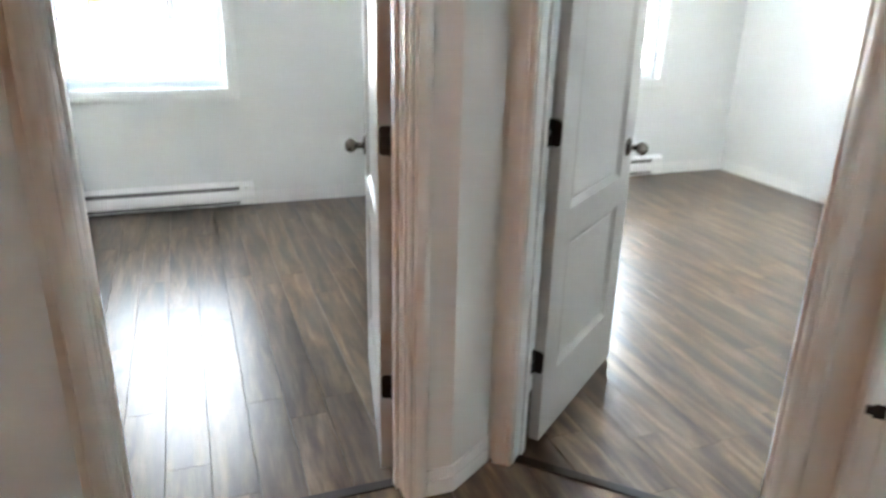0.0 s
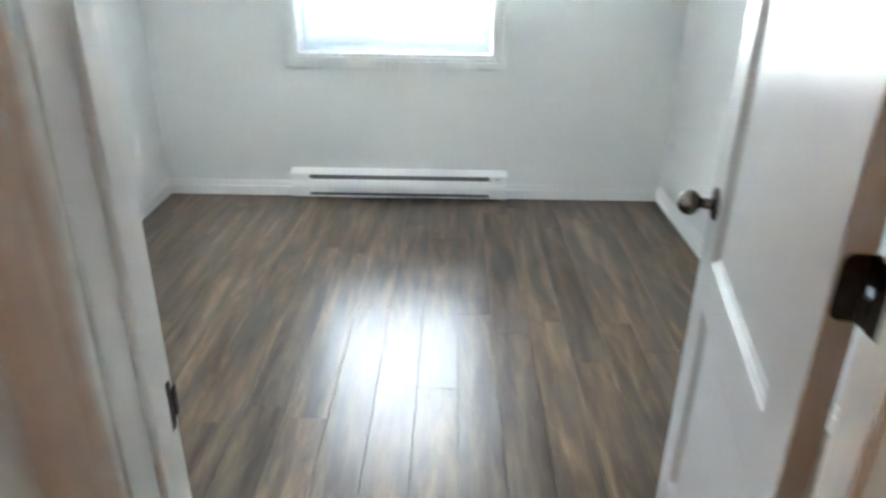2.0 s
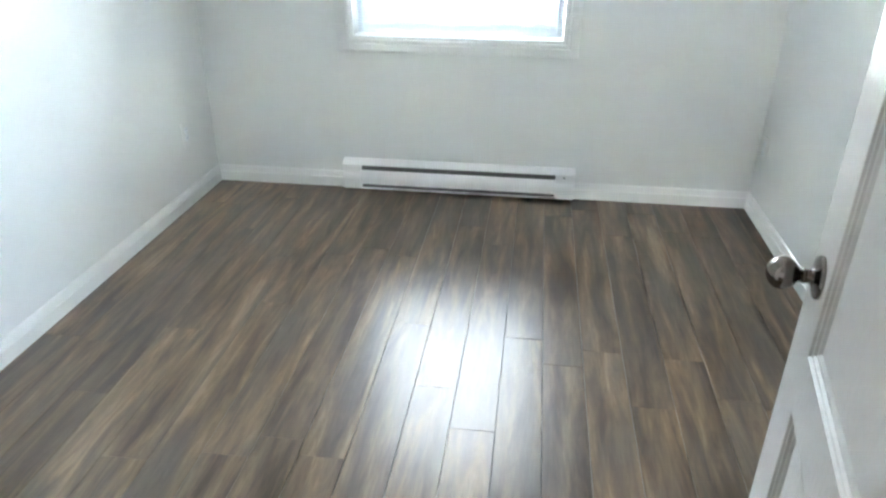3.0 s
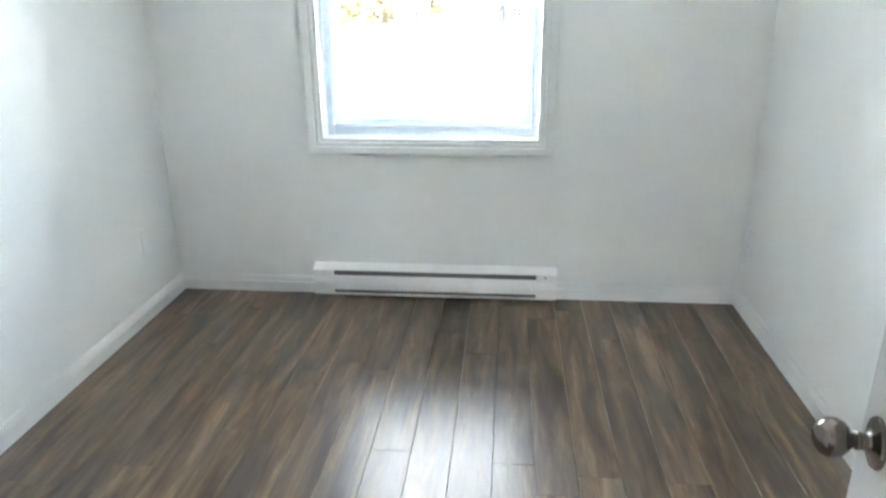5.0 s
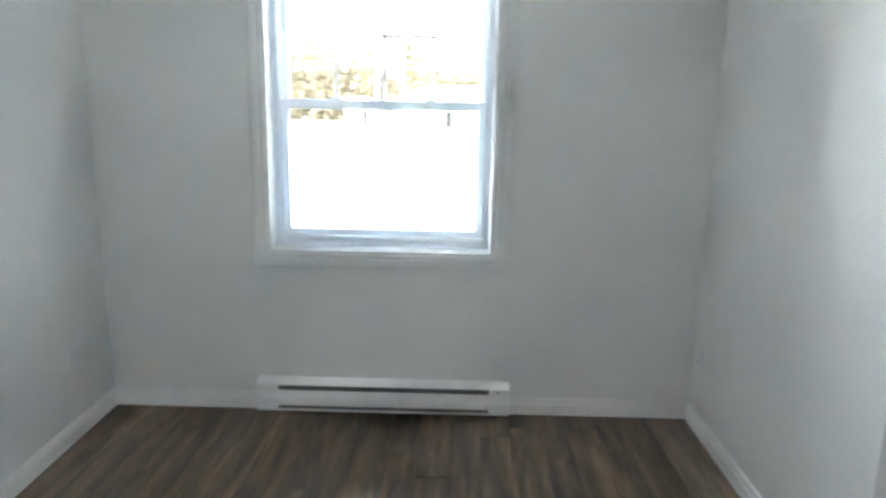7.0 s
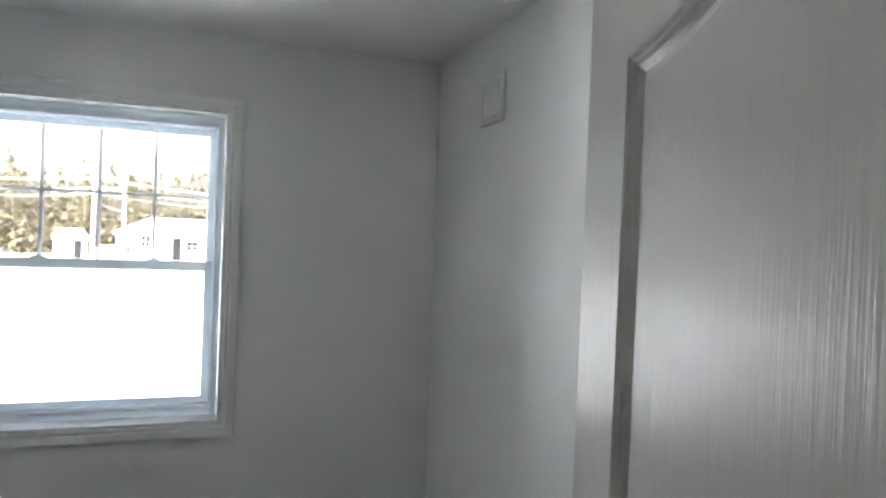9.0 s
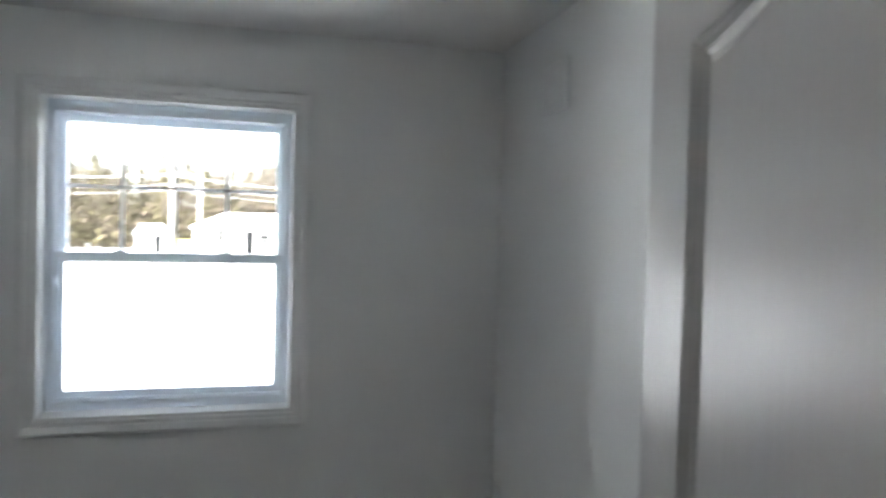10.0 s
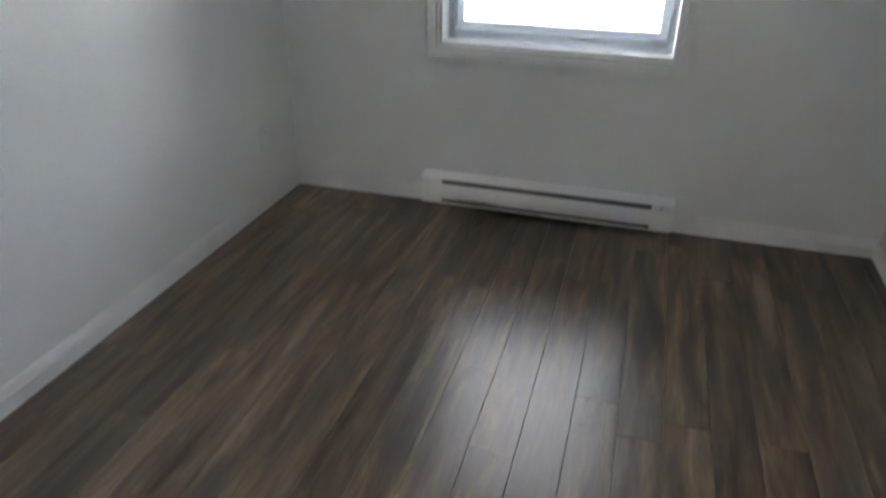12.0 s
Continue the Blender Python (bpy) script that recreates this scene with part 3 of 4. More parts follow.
def hung_window(name, x0, x1, z0, z1, label, at=None, turn=0.0):
    """A vinyl single-hung window set deep in its reveal: liner, casing, frame, two sashes, grille, glass and locks."""
    w = thing(name, label, "window", (*(at or ((x0 + x1) / 2, 0.0)), z0), turn, "structure")
    half, tall = (x1 - x0) / 2, z1 - z0
    casing_set(w, -half, half, tall, Matrix.Diagonal((1, -1, 1, 1)), 0.0, True)
    bm = bm_new()
    ring(bm, -half - 0.004, half + 0.004, -0.004, tall + 0.004, (0.013, 0.013, 0.013, 0.013), -0.0015, 0.118, 0.001)
    part("reveal_liner", bm, TRIM, w, "white liner boards of the deep reveal")
    fx, f0, f1 = half - 0.010, 0.010, tall - 0.010
    bm = bm_new()
    ring(bm, -fx, fx, f0, f1, (0.033, 0.033, 0.050, 0.050), 0.100, 0.199, 0.003)
    ring(bm, -fx + 0.016, fx - 0.016, f0 + 0.020, f1 - 0.024, (0.014, 0.014, 0.022, 0.022), 0.092, 0.106, 0.002)
    part("window_frame", bm, VINYL, w, "white vinyl frame")
    sx, mid = fx - 0.029, tall / 2 - 0.0025
    # lower sash, the inner one
    bm = bm_new()
    ring(bm, -sx, sx, 0.054, mid + 0.022, (0.036, 0.036, 0.034, 0.042), 0.122, 0.152, 0.003)
    ring(bm, -sx + 0.032, sx - 0.032, 0.082, mid - 0.014, (0.008, 0.008, 0.008, 0.008), 0.118, 0.128, 0.0015)
    lower = part("lower_sash", bm, VINYL, w, "white vinyl sliding sash")
    bm = bm_new()
    box(bm, -sx + 0.034, 0.134, 0.084, sx - 0.034, 0.138, mid - 0.018)
    g = part("pane", bm, GLASS, lower)
    g.visible_shadow = False
    for lx in (-0.215 * half / 0.5, 0.215 * half / 0.5):
        bm = bm_new()
        box(bm, lx - 0.028, 0.124, mid + 0.021, lx + 0.028, 0.150, mid + 0.030, bevel=0.003)
        lathe(bm, [(0.011, 0), (0.012, 0.004), (0.010, 0.009), (0.006, 0.011)], pose(lx, 0.137, mid + 0.028), 16)
        box(bm, lx - 0.004, 0.112, mid + 0.031, lx + 0.018, 0.137, mid + 0.037, bevel=0.002)
        part("sash_lock", bm, VINYL, lower, "white cam lock")
    # upper sash, the outer one
    bm = bm_new()
    ring(bm, -sx, sx, mid - 0.018, f1 - 0.046, (0.034, 0.034, 0.036, 0.038), 0.160, 0.188, 0.003)
    upper = part("upper_sash", bm, VINYL, w, "white vinyl sash with a grille")
    u0, u1 = mid + 0.018, f1 - 0.084
    bm = bm_new()
    box(bm, -sx + 0.032, 0.172, u0 - 0.004, sx - 0.032, 0.176, u1 + 0.004)
    g = part("pane", bm, GLASS, upper)
    g.visible_shadow = False
    for k in (-1, 0, 1):
        bm = bm_new()
        c = k * (sx - 0.034) / 2
        box(bm, c - 0.0075, 0.164, u0, c + 0.0075, 0.170, u1, bevel=0.0015)
        part("muntin", bm, GRILLE, upper)
    bm = bm_new()
    zc = (u0 + u1) / 2 + 0.008
    box(bm, -sx + 0.034, 0.1635, zc - 0.0065, sx - 0.034, 0.1695, zc + 0.0065, bevel=0.0015)
    part("muntin", bm, GRILLE, upper)
    return w


hung_window("window_1", *WIN, "white vinyl hung window with a grille in its upper sash")
hung_window("window_2", *WIN2_X, WIN[2], WIN[3], "white vinyl hung window of the second room")
# window_3 is out of view, added so that daylight reaches the hall
hung_window("window_3", -0.475, 0.475, *WIN3_Z, "white vinyl hung window of the third room", (EAST_X, sum(WIN3_Y) / 2), -90)


# ---- baseboard heaters ----
def baseboard_heater(x0, x1, label):
    h = thing("baseboard_heater", label, "heater", ((x0 + x1) / 2, 0, 0), 0, "", "electric baseboard heaters")
    half, cap = (x1 - x0) / 2, 0.098
    turn = Matrix(((0, 0, 1, 0), (-1, 0, 0, 0), (0, 1, 0, 0), (0, 0, 0, 1)))      # profile (depth, height) -> (-y, z), length along x

    def bar(name, profile, a, b, mat, label=""):
        bm = bm_new()
        extrude_profile(bm, profile, Matrix.Translation((a, -0.0005, 0)) @ turn, Matrix.Translation((b, -0.0005, 0)) @ turn)
        return part(name, bm, mat, h, label)

    front = [(0.050 + 0.0145 * math.sin(math.pi * k / 12) ** 0.8, 0.036 + 0.078 * k / 12) for k in range(13)]
    bar("back_plate", [(0, 0.012), (0.004, 0.012), (0.004, 0.163), (0, 0.163)], -half + 0.002, half - 0.002, ENAMEL)
    bar("hood", [(0.004, 0.160), (0.004, 0.1635), (0.020, 0.1630), (0.058, 0.1475), (0.0625, 0.1425), (0.0610, 0.1415), (0.0560, 0.1450), (0.020, 0.1595)], -half, half, ENAMEL)
    bar("front_panel", front + [(0.046, 0.113), (0.047, 0.037)], -half + 0.001, half - 0.001, ENAMEL)
    bar("bottom_lip", [(0.004, 0.012), (0.056, 0.012), (0.0635, 0.019), (0.0625, 0.0215), (0.055, 0.0165), (0.004, 0.0165)], -half + 0.001, half - 0.001, ENAMEL)
    # solid dark block fills both slots in place of their inner shade
    bar("heating_element", [(0.010, 0.0175), (0.043, 0.0175), (0.043, 0.112), (0.040, 0.132), (0.010, 0.136)], -half + cap, half - cap, FINS, "heating element block, dark to show shade in the slots")
    for a, b in ((-half, -half + cap), (half - cap, half)):
        bar("end_cover", [(0.004, 0.013), (0.058, 0.0175), (0.0575, 0.0380), (0.060, 0.060), (0.059, 0.100), (0.0570, 0.116), (0.0575, 0.1415), (0.050, 0.1480), (0.004, 0.1590)], a + 0.0015, b - 0.0015, ENAMEL)
    # fins behind the upper slot
    for k in range(60):
        bm = bm_new()
        x = -half + cap + 0.008 + k * (2 * half - 2 * cap - 0.016) / 59
        box(bm, x - 0.0006, -0.0445, 0.044, x + 0.0006, -0.012, 0.1375)
        part("fin", bm, FINS, h)
    for x, z, d in ((-half + cap + 0.115, 0.127, 0.012), (half - 0.055, 0.128, 0.0578), (0.03, 0.030, 0.0425)):
        bm = bm_new()
        lathe(bm, [(0.0045, 0), (0.0045, 0.0015), (0.003, 0.0025)], pose(x, -d, z, 90, 0, 0), 10)
        part("screw", bm, FINS, h)
    return h


baseboard_heater(*HEAT_X, "white enamelled electric baseboard heater under the window")
baseboard_heater(3.40, 5.20, "white enamelled baseboard heater in the second room")


# ---- wall grille, outlets ----
def wall_grille(y0, y1, z0, z1):
    g = thing("wall_grille", "white painted air grille high on the wall", "vent", (ROOM_X, (y0 + y1) / 2, (z0 + z1) / 2))
    hy, hz = (y1 - y0) / 2, (z1 - z0) / 2
    bm = bm_new()
    m = Matrix(((0, 1, 0, 0), (1, 0, 0, 0), (0, 0, 1, 0), (0, 0, 0, 1)))         # frame drawn in x-z, depth -> x
    c = bm_new()
    ring(c, -hy, hy, -hz, hz, (0.032, 0.032, 0.032, 0.032), -0.0125, 0.0, 0.003)
    join(bm, c, m)
    part("frame", bm, TRIM, g)
    bm = bm_new()
    box(bm, -0.003, -hy + 0.03, -hz + 0.03, -0.001, hy - 0.03, hz - 0.03)
    part("backing", bm, GRILLE_SHADE, g, "flat plate, grey for the shade behind the slats")
    n = 15
    for k in range(n):
        bm = bm_new()
        z = -hz + 0.036 + k * (2 * hz - 0.072) / (n - 1)
        box(bm, -0.0035, -hy + 0.031, -0.0032, 0.0035, hy - 0.031, 0.0032, pose(-0.0075, 0, z, 0, 35, 0), bevel=0.0006)
        part("slat", bm, TRIM, g)
    for y in (-hy + 0.014, hy - 0.014):
        bm = bm_new()
        lathe(bm, [(0.004, 0), (0.004, 0.001), (0.002, 0.0018)], pose(-0.0123, y, 0, 0, -90, 0), 10)
        part("screw", bm, TRIM, g)
    return g


wall_grille(-0.74, -0.515, 2.06, 2.255)


def outlet(at, turn, label):
    """A duplex socket; local -y looks into the room."""
    o = thing("wall_outlet", label, "outlet", at, turn, "", "wall outlets")
    bm = bm_new()
    box(bm, -0.035, -0.0055, -0.0575, 0.035, 0.0, 0.0575, bevel=0.0025)
    part("cover_plate", bm, TRIM, o)
    for z in (-0.0195, 0.0195):
        bm = bm_new()
        box(bm, -0.0165, -0.0075, z - 0.0135, 0.0165, -0.004, z + 0.0135, bevel=0.0025)
        face = part("socket", bm, VINYL, o)
        for sx, sz in ((-0.006, 0.0045), (0.006, 0.0045), (0.0, -0.0065)):
            bm = bm_new()
            box(bm, sx - 0.0012, -0.0079, z + sz - 0.0032, sx + 0.0012, -0.0070, z + sz + 0.0032)
            part("slot", bm, SUBFLOOR, face)
    bm = bm_new()
    lathe(bm, [(0.003, 0), (0.003, 0.0008), (0.0015, 0.0014)], pose(0, -0.0055, 0, 90, 0, 0), 10)
    part("screw", bm, VINYL, o)
    return o


outlet((0.0, -0.30, 0.345), 90, "white duplex outlet low on the side wall")
outlet((ROOM_X, -0.085, 0.335), -90, "white duplex outlet low beside the room's corner")

# ---- hall ceiling lamp, behind the walk's start ----
lamp = thing("ceiling_lamp", "opal glass dome lamp on the hall ceiling", "lamp", (-1.2, -4.9, ROOM_H))
bm = bm_new()
lathe(bm, [(0.15, 0.0), (0.15, -0.015), (0.14, -0.022)], None, 32)
part("base", bm, PEWTER, lamp, "", True)

# ---- outdoors ----
GROUND = -2.1
bm = bm_new()
n = 40
grid = [[bm.verts.new((x, y, GROUND + 0.10 * math.sin(0.21 * x + 0.4) * math.sin(0.13 * y)))
         for x in [math.copysign(abs(i / n) ** 2.2 * 900, i) for i in range(-n, n + 1)]]
        for y in [math.copysign(abs(j / n) ** 2.2 * 900, j) for j in range(-n, n + 1)]]
for r0, r1 in zip(grid, grid[1:]):
    for i in range(2 * n):
        bm.faces.new((r0[i], r0[i + 1], r1[i + 1], r1[i]))
structure("ground", bm, SNOW, "bright snow-covered open field", "ground", True)

rng = random.Random(7)


def cone_between(bm, a, b, ra, rb, steps=6):
    a, b = Vector(a), Vector(b)
    q = (b - a).to_track_quat("Z", "Y").to_matrix()
    rows = [[bm.verts.new(p + q @ Vector((r * math.cos(2 * math.pi * k / steps), r * math.sin(2 * math.pi * k / steps), 0))) for k in range(steps)] for p, r in ((a, ra), (b, rb))]
    for k in range(steps):
        bm.faces.new((rows[0][k], rows[0][(k + 1) % steps], rows[1][(k + 1) % steps], rows[1][k]))


class Soup:
    """Collects loose triangles quickly."""
    def __init__(self):
        self.v, self.f = [], []

    def tri(self, a, b, c):
        i = len(self.v)
        self.v += [a, b, c]
        self.f.append((i, i + 1, i + 2))

    def clump(self, p, size, flat=0.6):
        for _ in range(3):
            self.tri(*[(p[0] + rng.gauss(0, size), p[1] + rng.gauss(0, size), p[2] + rng.gauss(0, size * flat)) for _ in range(3)])

    def limb(self, a, b, r0, r1):
        d = Vector(b) - Vector(a)
        s = d.cross(Vector((0.3, 1, 0.2))).normalized()
        t = d.cross(s).normalized()
        ring0 = [tuple(Vector(a) + s * (r0 * math.cos(k * 1.5708)) + t * (r0 * math.sin(k * 1.5708))) for k in range(4)]
        ring1 = [tuple(Vector(b) + s * (r1 * math.cos(k * 1.5708)) + t * (r1 * math.sin(k * 1.5708))) for k in range(4)]
        for k in range(4):
            j = (k + 1) % 4
            self.tri(ring0[k], ring0[j], ring1[j])
            self.tri(ring0[k], ring1[j], ring1[k])

    def done(self, name, mat, label, category):
        me = bpy.data.meshes.new(name)
        me.from_pydata(self.v, [], self.f)
        me.materials.append(mat)
        return tagged(new(name, me), label, category, "", "stuff")


trunks, needles, twigs = Soup(), Soup(), Soup()
for i in range(380):
    x, y = rng.uniform(-75, 60), rng.uniform(94, 150)
    tall = rng.uniform(10.2, 13.6) * (1.12 if x > 0 else 1.0)
    lean = (rng.uniform(-0.5, 0.5), rng.uniform(-0.3, 0.3))
    top = (x + lean[0], y + lean[1], GROUND + tall)
    trunks.limb((x, y, GROUND), top, rng.uniform(0.11, 0.2), 0.03)
    if rng.random() < (0.62 if x < 0 else 0.25):
        first = rng.uniform(0.05, 0.3)
        for k in range(210):
            h = first + (1 - first) * rng.random() ** 0.8
            reach = (1.05 - h) * tall * 0.24 * rng.uniform(0.3, 1.1)
            a = rng.uniform(0, 6.283)
            needles.clump((x + lean[0] * h + reach * math.cos(a), y + reach * math.sin(a), GROUND + tall * h - 0.15 * reach), 0.19, 0.55)
    else:
        for k in range(22):
            h = rng.uniform(0.3, 0.95)
            a, reach = rng.uniform(0, 6.283), tall * 0.22 * rng.uniform(0.4, 1.0) * (1.15 - 0.6 * h)
            p0 = (x + lean[0] * h, y, GROUND + tall * h)
            p1 = (p0[0] + reach * math.cos(a), p0[1] + reach * math.sin(a), p0[2] + reach * rng.uniform(0.5, 1.1))
            trunks.limb(p0, p1, 0.045, 0.012)
            for m_ in range(5):
                w = rng.uniform(0.3, 1.0)
                c = [p0[q] + (p1[q] - p0[q]) * w for q in range(3)]
                e = [c[0] + rng.gauss(0, 0.55), c[1] + rng.gauss(0, 0.55), c[2] + abs(rng.gauss(0.3, 0.4))]
                twigs.limb(c, e, 0.016, 0.006)
                twigs.clump(e, 0.14, 0.8)
for i in range(26000):
    x, y = rng.uniform(-80, 65), rng.uniform(93, 140)
    h = abs(rng.gauss(0, 2.6))
    (needles if rng.random() < 0.55 else twigs).clump((x, y, GROUND + h), 0.34, 0.7)
trunks.done("tree_trunks", BARK, "grey-brown trunks and limbs of the far wood", "woods")
needles.done("evergreen_crowns", NEEDLES, "sunlit yellow-green evergreen crowns beyond the field", "woods")
twigs.done("bare_crowns", TWIGS, "bare brown twigs of the far wood", "woods")


def utility_pole(x, y, tall, lamp_arm):
    p = thing("utility_pole", "weathered utility pole, paled as if sunlit, beside the snowy road" if not lamp_arm else "pole, paled as if sunlit, with a curved street-lamp arm", "pole", (x, y, GROUND), 0, "", "utility poles")
    bm = bm_new()
    lathe(bm, [(0.18, -0.2), (0.17, 0.1), (0.12, tall)], None, 12)
    part("pole", bm, POLEWOOD, p, "", True)
    if lamp_arm:
        bm = bm_new()
        pts = [(-1.9 * k / 8, 0, tall - 0.7 + 0.75 * math.sin(math.pi * 0.5 * k / 8)) for k in range(9)]
        for a, b in zip(pts, pts[1:]):
            cone_between(bm, a, b, 0.045, 0.045)
        part("lamp_arm", bm, POLEWOOD, p, "", True)
        bm = bm_new()
        box(bm, -2.5, -0.13, tall - 0.06, -1.85, 0.13, tall + 0.09, bevel=0.04)
        part("lamp_head", bm, SIDING, p)
    else:
        bm = bm_new()
        box(bm, -0.9, -0.06, tall - 0.55, 0.9, 0.06, tall - 0.43, bevel=0.01)
        part("cross_arm", bm, POLEWOOD, p)
        for ix in (-0.8, -0.3, 0.3, 0.8):
            bm = bm_new()
            lathe(bm, [(0.03, 0), (0.05, 0.06), (0.03, 0.12)], pose(ix, 0, tall - 0.43), 8)
            part("insulator", bm, SIDING, p)
    return p


P1, P2 = (-6.75, 72.0, 8.8), (-4.5, 78.0, 9.0)
utility_pole(*P1, False)
utility_pole(*P2, True)


def cable(a, b, sag, r=0.016):
    bm = bm_new()
    pts = [tuple(a[q] + (b[q] - a[q]) * k / 14 for q in range(3)) for k in range(15)]
    pts = [(x, y, z - sag * 4 * (k / 14) * (1 - k / 14)) for k, (x, y, z) in enumerate(pts)]
    for p, q in zip(pts, pts[1:]):
        cone_between(bm, p, q, r, r, 5)
    return tagged(part("overhead_cable", bm, WIRE, None, "", True), "overhead cable, paled as if sunlit, strung between the poles", "cable", "overhead cables")


zt = GROUND + 8.8
for dz, dx in ((-0.35, -0.8), (-0.35, 0.3), (-1.3, 0.0), (-1.9, 0.0)):
    cable((P1[0] + dx, P1[1], zt + dz), (-34.0 + dx, 66.0, zt + dz + 0.6), 1.1)
    cable((P1[0] + dx, P1[1], zt + dz), (26.0 + dx, 82.0, zt + dz + 0.2), 1.0)
for dz in (-0.9, -2.4):
    cable((P1[0], P1[1], zt + dz), (P2[0], P2[1], zt + dz - 0.9), 0.35)


def gable_house(name, label, x, y, w, d, eave, rise, doors, windows, category="house", overhang=0.35):
    h = thing(name, label, category, (x, y, GROUND))
    bm = bm_new()
    box(bm, -w / 2, 0, -0.2, w / 2, d, eave)
    part("wall", bm, SIDING, h)
    for k in range(int(eave / 0.22)):
        bm = bm_new()
        box(bm, -w / 2 - 0.01, -0.02, 0.22 * k, w / 2 + 0.01, 0.0, 0.22 * k + 0.205)
        part("board", bm, SIDING, h)
    bm = bm_new()
    o = overhang
    pts = [(-o, eave - 0.15), (d / 2, eave + rise), (d + o, eave - 0.15), (d + o, eave + 0.12), (d / 2, eave + rise + 0.32), (-o, eave + 0.12)]
    a = [bm.verts.new((-w / 2 - o, yy, zz)) for yy, zz in pts]
    inset = 0.25 * w if w > 8 else 0.16 * w
    b = [bm.verts.new((w / 2 + o, yy, zz)) for yy, zz in pts]
    if inset:
        for row, sgn in ((a, 1), (b, -1)):
            row[1].co.x += sgn * inset
            row[4].co.x += sgn * inset
    for k in range(6):
        j = (k + 1) % 6
        bm.faces.new((a[k], a[j], b[j], b[k]))
    bm.faces.new(a)
    bm.faces.new(b[::-1])
    part("roof", bm, ROOFSNOW, h, "snow-covered roof")
    for dx, dw, dh in doors:
        bm = bm_new()
        box(bm, dx - dw / 2, -0.07, 0.05, dx + dw / 2, 0.0, dh)
        part("door", bm, DARKPANE, h, "dark door")
    for wx, wz, ww, wh in windows:
        bm = bm_new()
        ring(bm, wx - ww / 2 - 0.05, wx + ww / 2 + 0.05, wz - 0.05, wz + wh + 0.05, (0.05, 0.05, 0.05, 0.05), -0.08, 0.0, 0.0)
        box(bm, wx - 0.018, -0.075, wz, wx + 0.018, -0.03, wz + wh)
        box(bm, wx - ww / 2, -0.075, wz + wh / 2 - 0.018, wx + ww / 2, -0.03, wz + wh / 2 + 0.018)
        win = part("window", bm, SIDING, h)
        bm = bm_new()
        box(bm, wx - ww / 2, -0.045, wz, wx + ww / 2, -0.02, wz + wh)
        part("pane", bm, DARKPANE, win)
    return h


house = gable_house("house", "white bungalow under a snow-covered roof", 1.7, 80.0, 14.0, 8.0, 3.1, 1.5,
                    [(-0.9, 0.9, 2.75)], [(-4.1, 1.65, 0.85, 1.25), (0.7, 1.4, 1.2, 1.0), (-6.1, 1.0, 1.1, 0.65)])
bm = bm_new()
pts = [(-2.0, 2.85), (-0.9, 3.6), (0.2, 2.85)]
a = [bm.verts.new((px, -1.3, pz)) for px, pz in pts]
b = [bm.verts.new((px, 0.4, pz + 0.05)) for px, pz in pts]
bm.faces.new(a)
bm.faces.new(b[::-1])
for k in range(3):
    bm.faces.new((a[k], a[(k + 1) % 3], b[(k + 1) % 3], b[k]))
part("porch_roof", bm, ROOFSNOW, house, "small snowy porch gable")
for px in (-1.85, 0.05):
    bm = bm_new()
    box(bm, px - 0.07, -1.25, -0.1, px + 0.07, -1.11, 2.90)
    part("porch_post", bm, SIDING, house)
gable_house("garden_shed", "small white shed with a dark door on the snow", -9.9, 80.0, 2.9, 2.6, 2.30, 0.75, [(0.85, 0.75, 2.15)], [], "shed", 0.15)
bm = bm_new()
box(bm, -1.6, 0, 0, 1.6, 1.4, 1.2, bevel=0.15)
box(bm, -0.9, -0.1, 1.15, 0.9, 1.3, 1.55, bevel=0.12)
truck = tagged(part("parked_vehicle", bm, YELLOW, None), "pale yellow vehicle parked behind the shed", "vehicle")
truck.matrix_basis = pose(-6.9, 88.0, GROUND, 0, 0, 8)

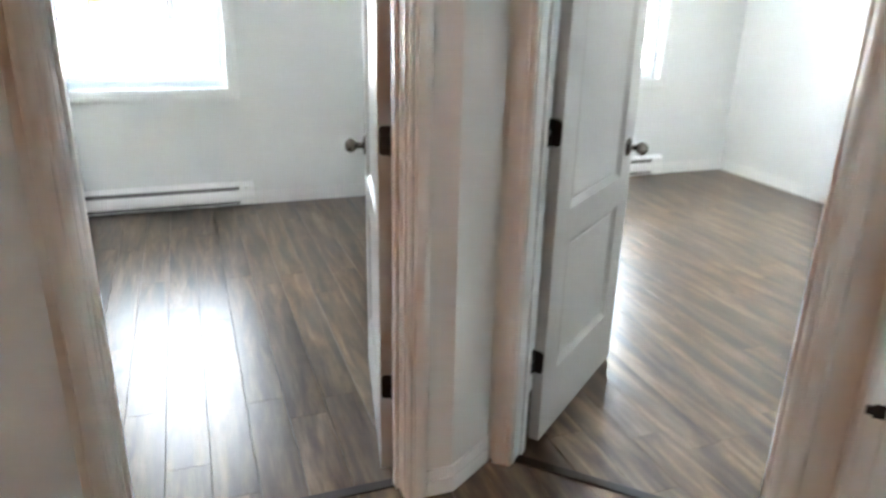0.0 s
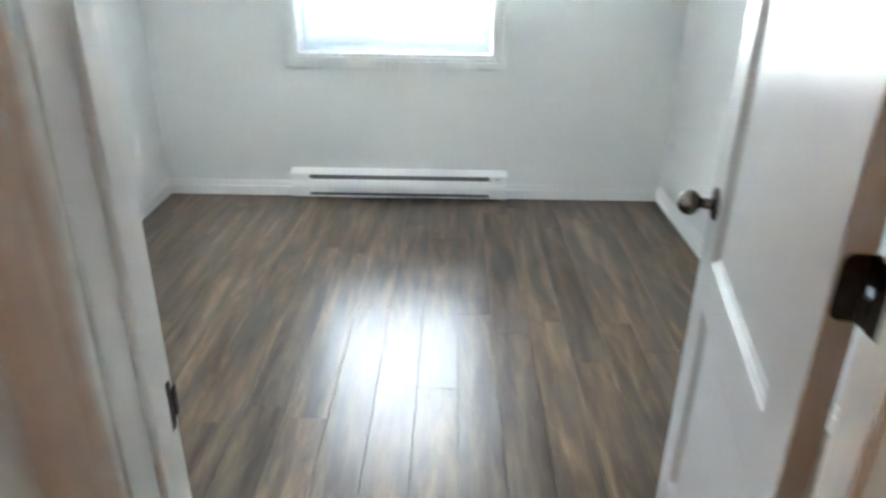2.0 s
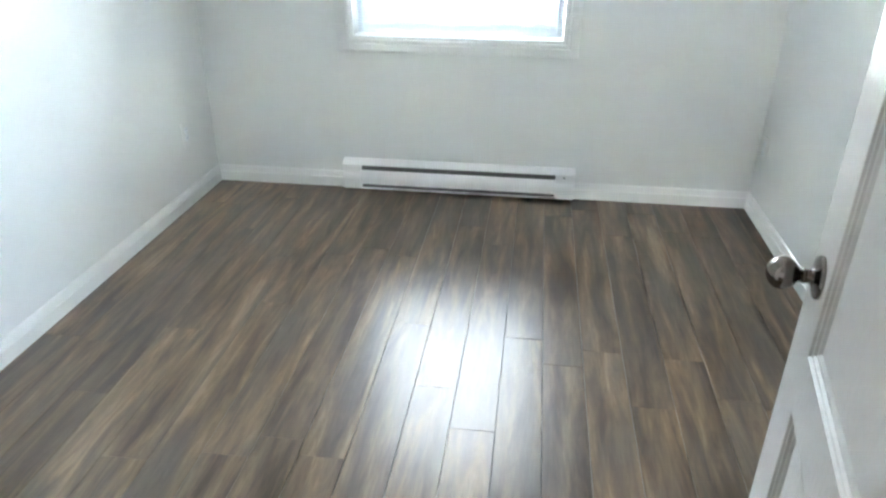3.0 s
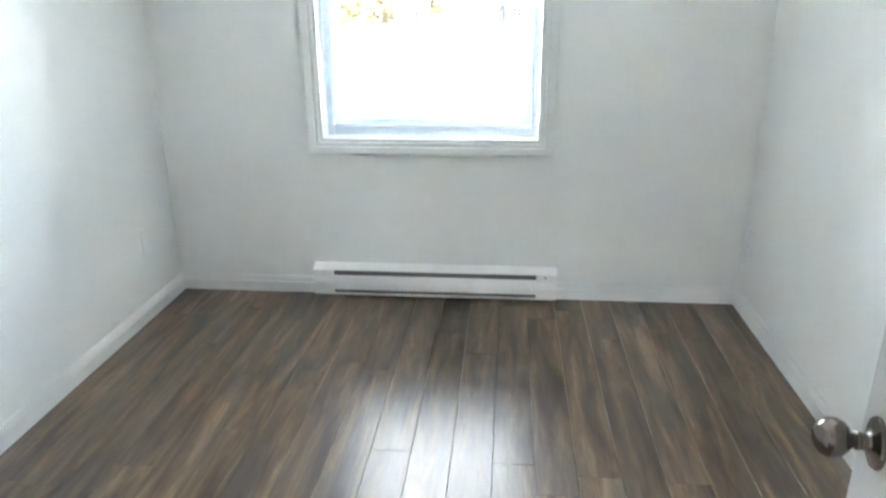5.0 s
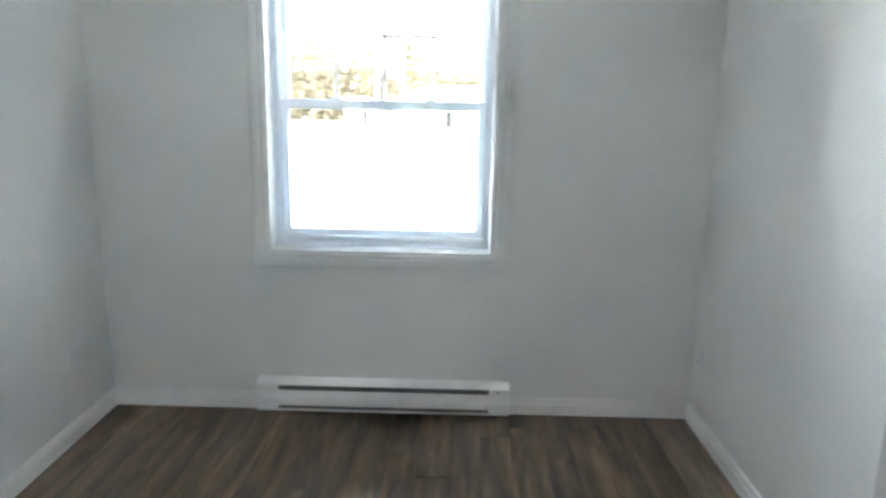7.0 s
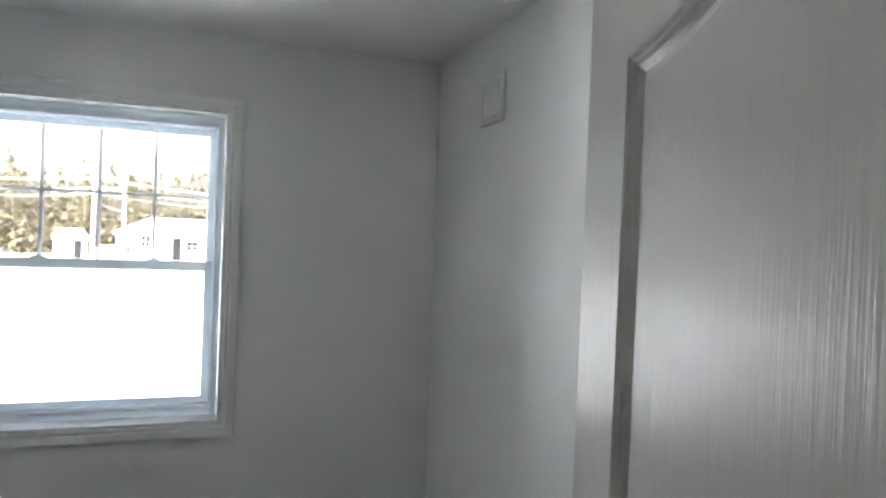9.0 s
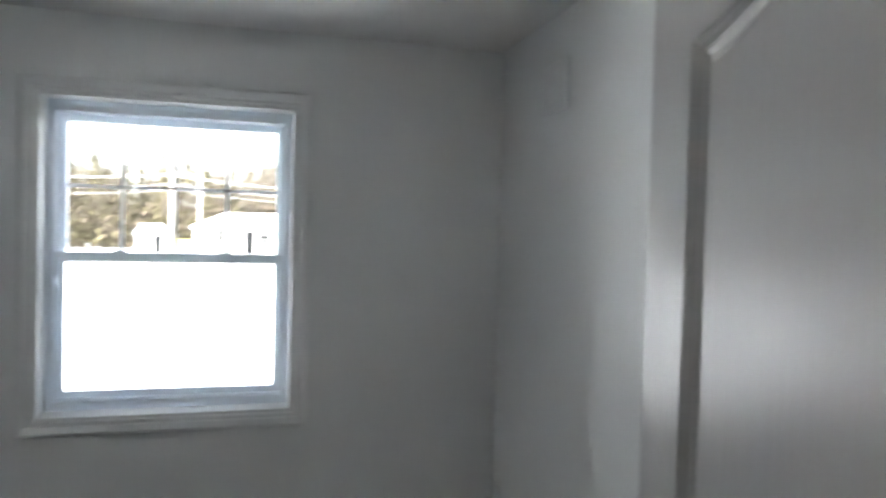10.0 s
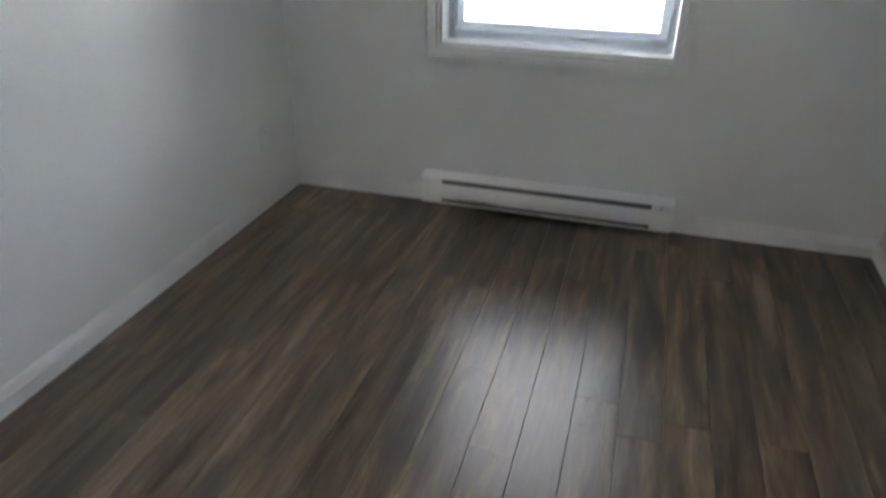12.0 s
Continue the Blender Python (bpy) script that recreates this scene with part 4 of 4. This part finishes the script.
bm = bm_new()
box(bm, -0.55, -0.22, 0, 0.55, 0.22, 0.10, bevel=0.06)
sled = tagged(part("plastic_sled", bm, BLUE, None), "faded blue plastic scrap lying in the snow", "sled")
sled.matrix_basis = pose(-1.9, 11.5, GROUND + 0.02, 4, -8, 20)
bm = bm_new()
for k in range(16):
    a = rng.uniform(0, 6.28)
    cone_between(bm, (0.05 * math.cos(a), 0.05 * math.sin(a), -0.05), (0.22 * math.cos(a), 0.22 * math.sin(a), rng.uniform(0.25, 0.5)), 0.008, 0.003, 4)
weed = tagged(part("weed_tuft", bm, STALK, None), "dry weed stalks sticking out of the snow", "weed")
weed.matrix_basis = pose(-0.4, 17.0, GROUND)


# ---- floor of planks, each its own piece ----
bm = bm_new()
prism(bm, [(-2.15, -6.15), (6.05, -6.15), (6.05, 0.23), (-2.15, 0.23)], -2.25, -0.010)
floor = structure("floor", bm, SUBFLOOR, "grey-brown laminate plank floor with dark joints", "floor")
PITCH, FIRST, LONG, GAP = 0.1335, 1.2195, 1.215, 0.0006
JOINTS = {-2: -1.92, 0: -1.28, 1: -1.63, 3: -1.32, 4: -1.46}
shared = {}


def plank_mesh(w, length):
    key = (round(w, 4), round(length, 3))
    if key not in shared:
        bm = bm_new()
        e, t = 0.0008, 0.0010
        x, y = w / 2 - GAP, length / 2 - GAP * 0.4
        rows = [[bm.verts.new((sx * (x - i), sy * (y - i), z)) for sx, sy in ((-1, -1), (1, -1), (1, 1), (-1, 1))] for i, z in ((0, -0.010), (0, -t), (e, 0.0))]
        for p, q in zip(rows, rows[1:]):
            for k in range(4):
                bm.faces.new((p[k], p[(k + 1) % 4], q[(k + 1) % 4], q[k]))
        bm.faces.new(rows[2])
        shared[key] = mesh_of("plank", bm, PLANK)
    return shared[key]


col = math.floor((-2.0 - FIRST) / PITCH)
while FIRST + col * PITCH < 5.95:
    x0 = FIRST + col * PITCH
    y = JOINTS.get(col, -1.0 - LONG * rng.random())
    near = -0.002 if x0 > -0.15 else HALL_Y - 0.05
    cuts = [y + k * LONG for k in range(-6, 7)]
    for c0, c1 in zip(cuts, cuts[1:]):
        c0, c1 = max(c0, -6.05), min(c1, near)
        if c1 - c0 > 0.06:
            ob = new("plank", plank_mesh(PITCH, c1 - c0))
            ob.parent = floor
            ob.location = (x0 + PITCH / 2, (c0 + c1) / 2, 0.0)
    col += 1
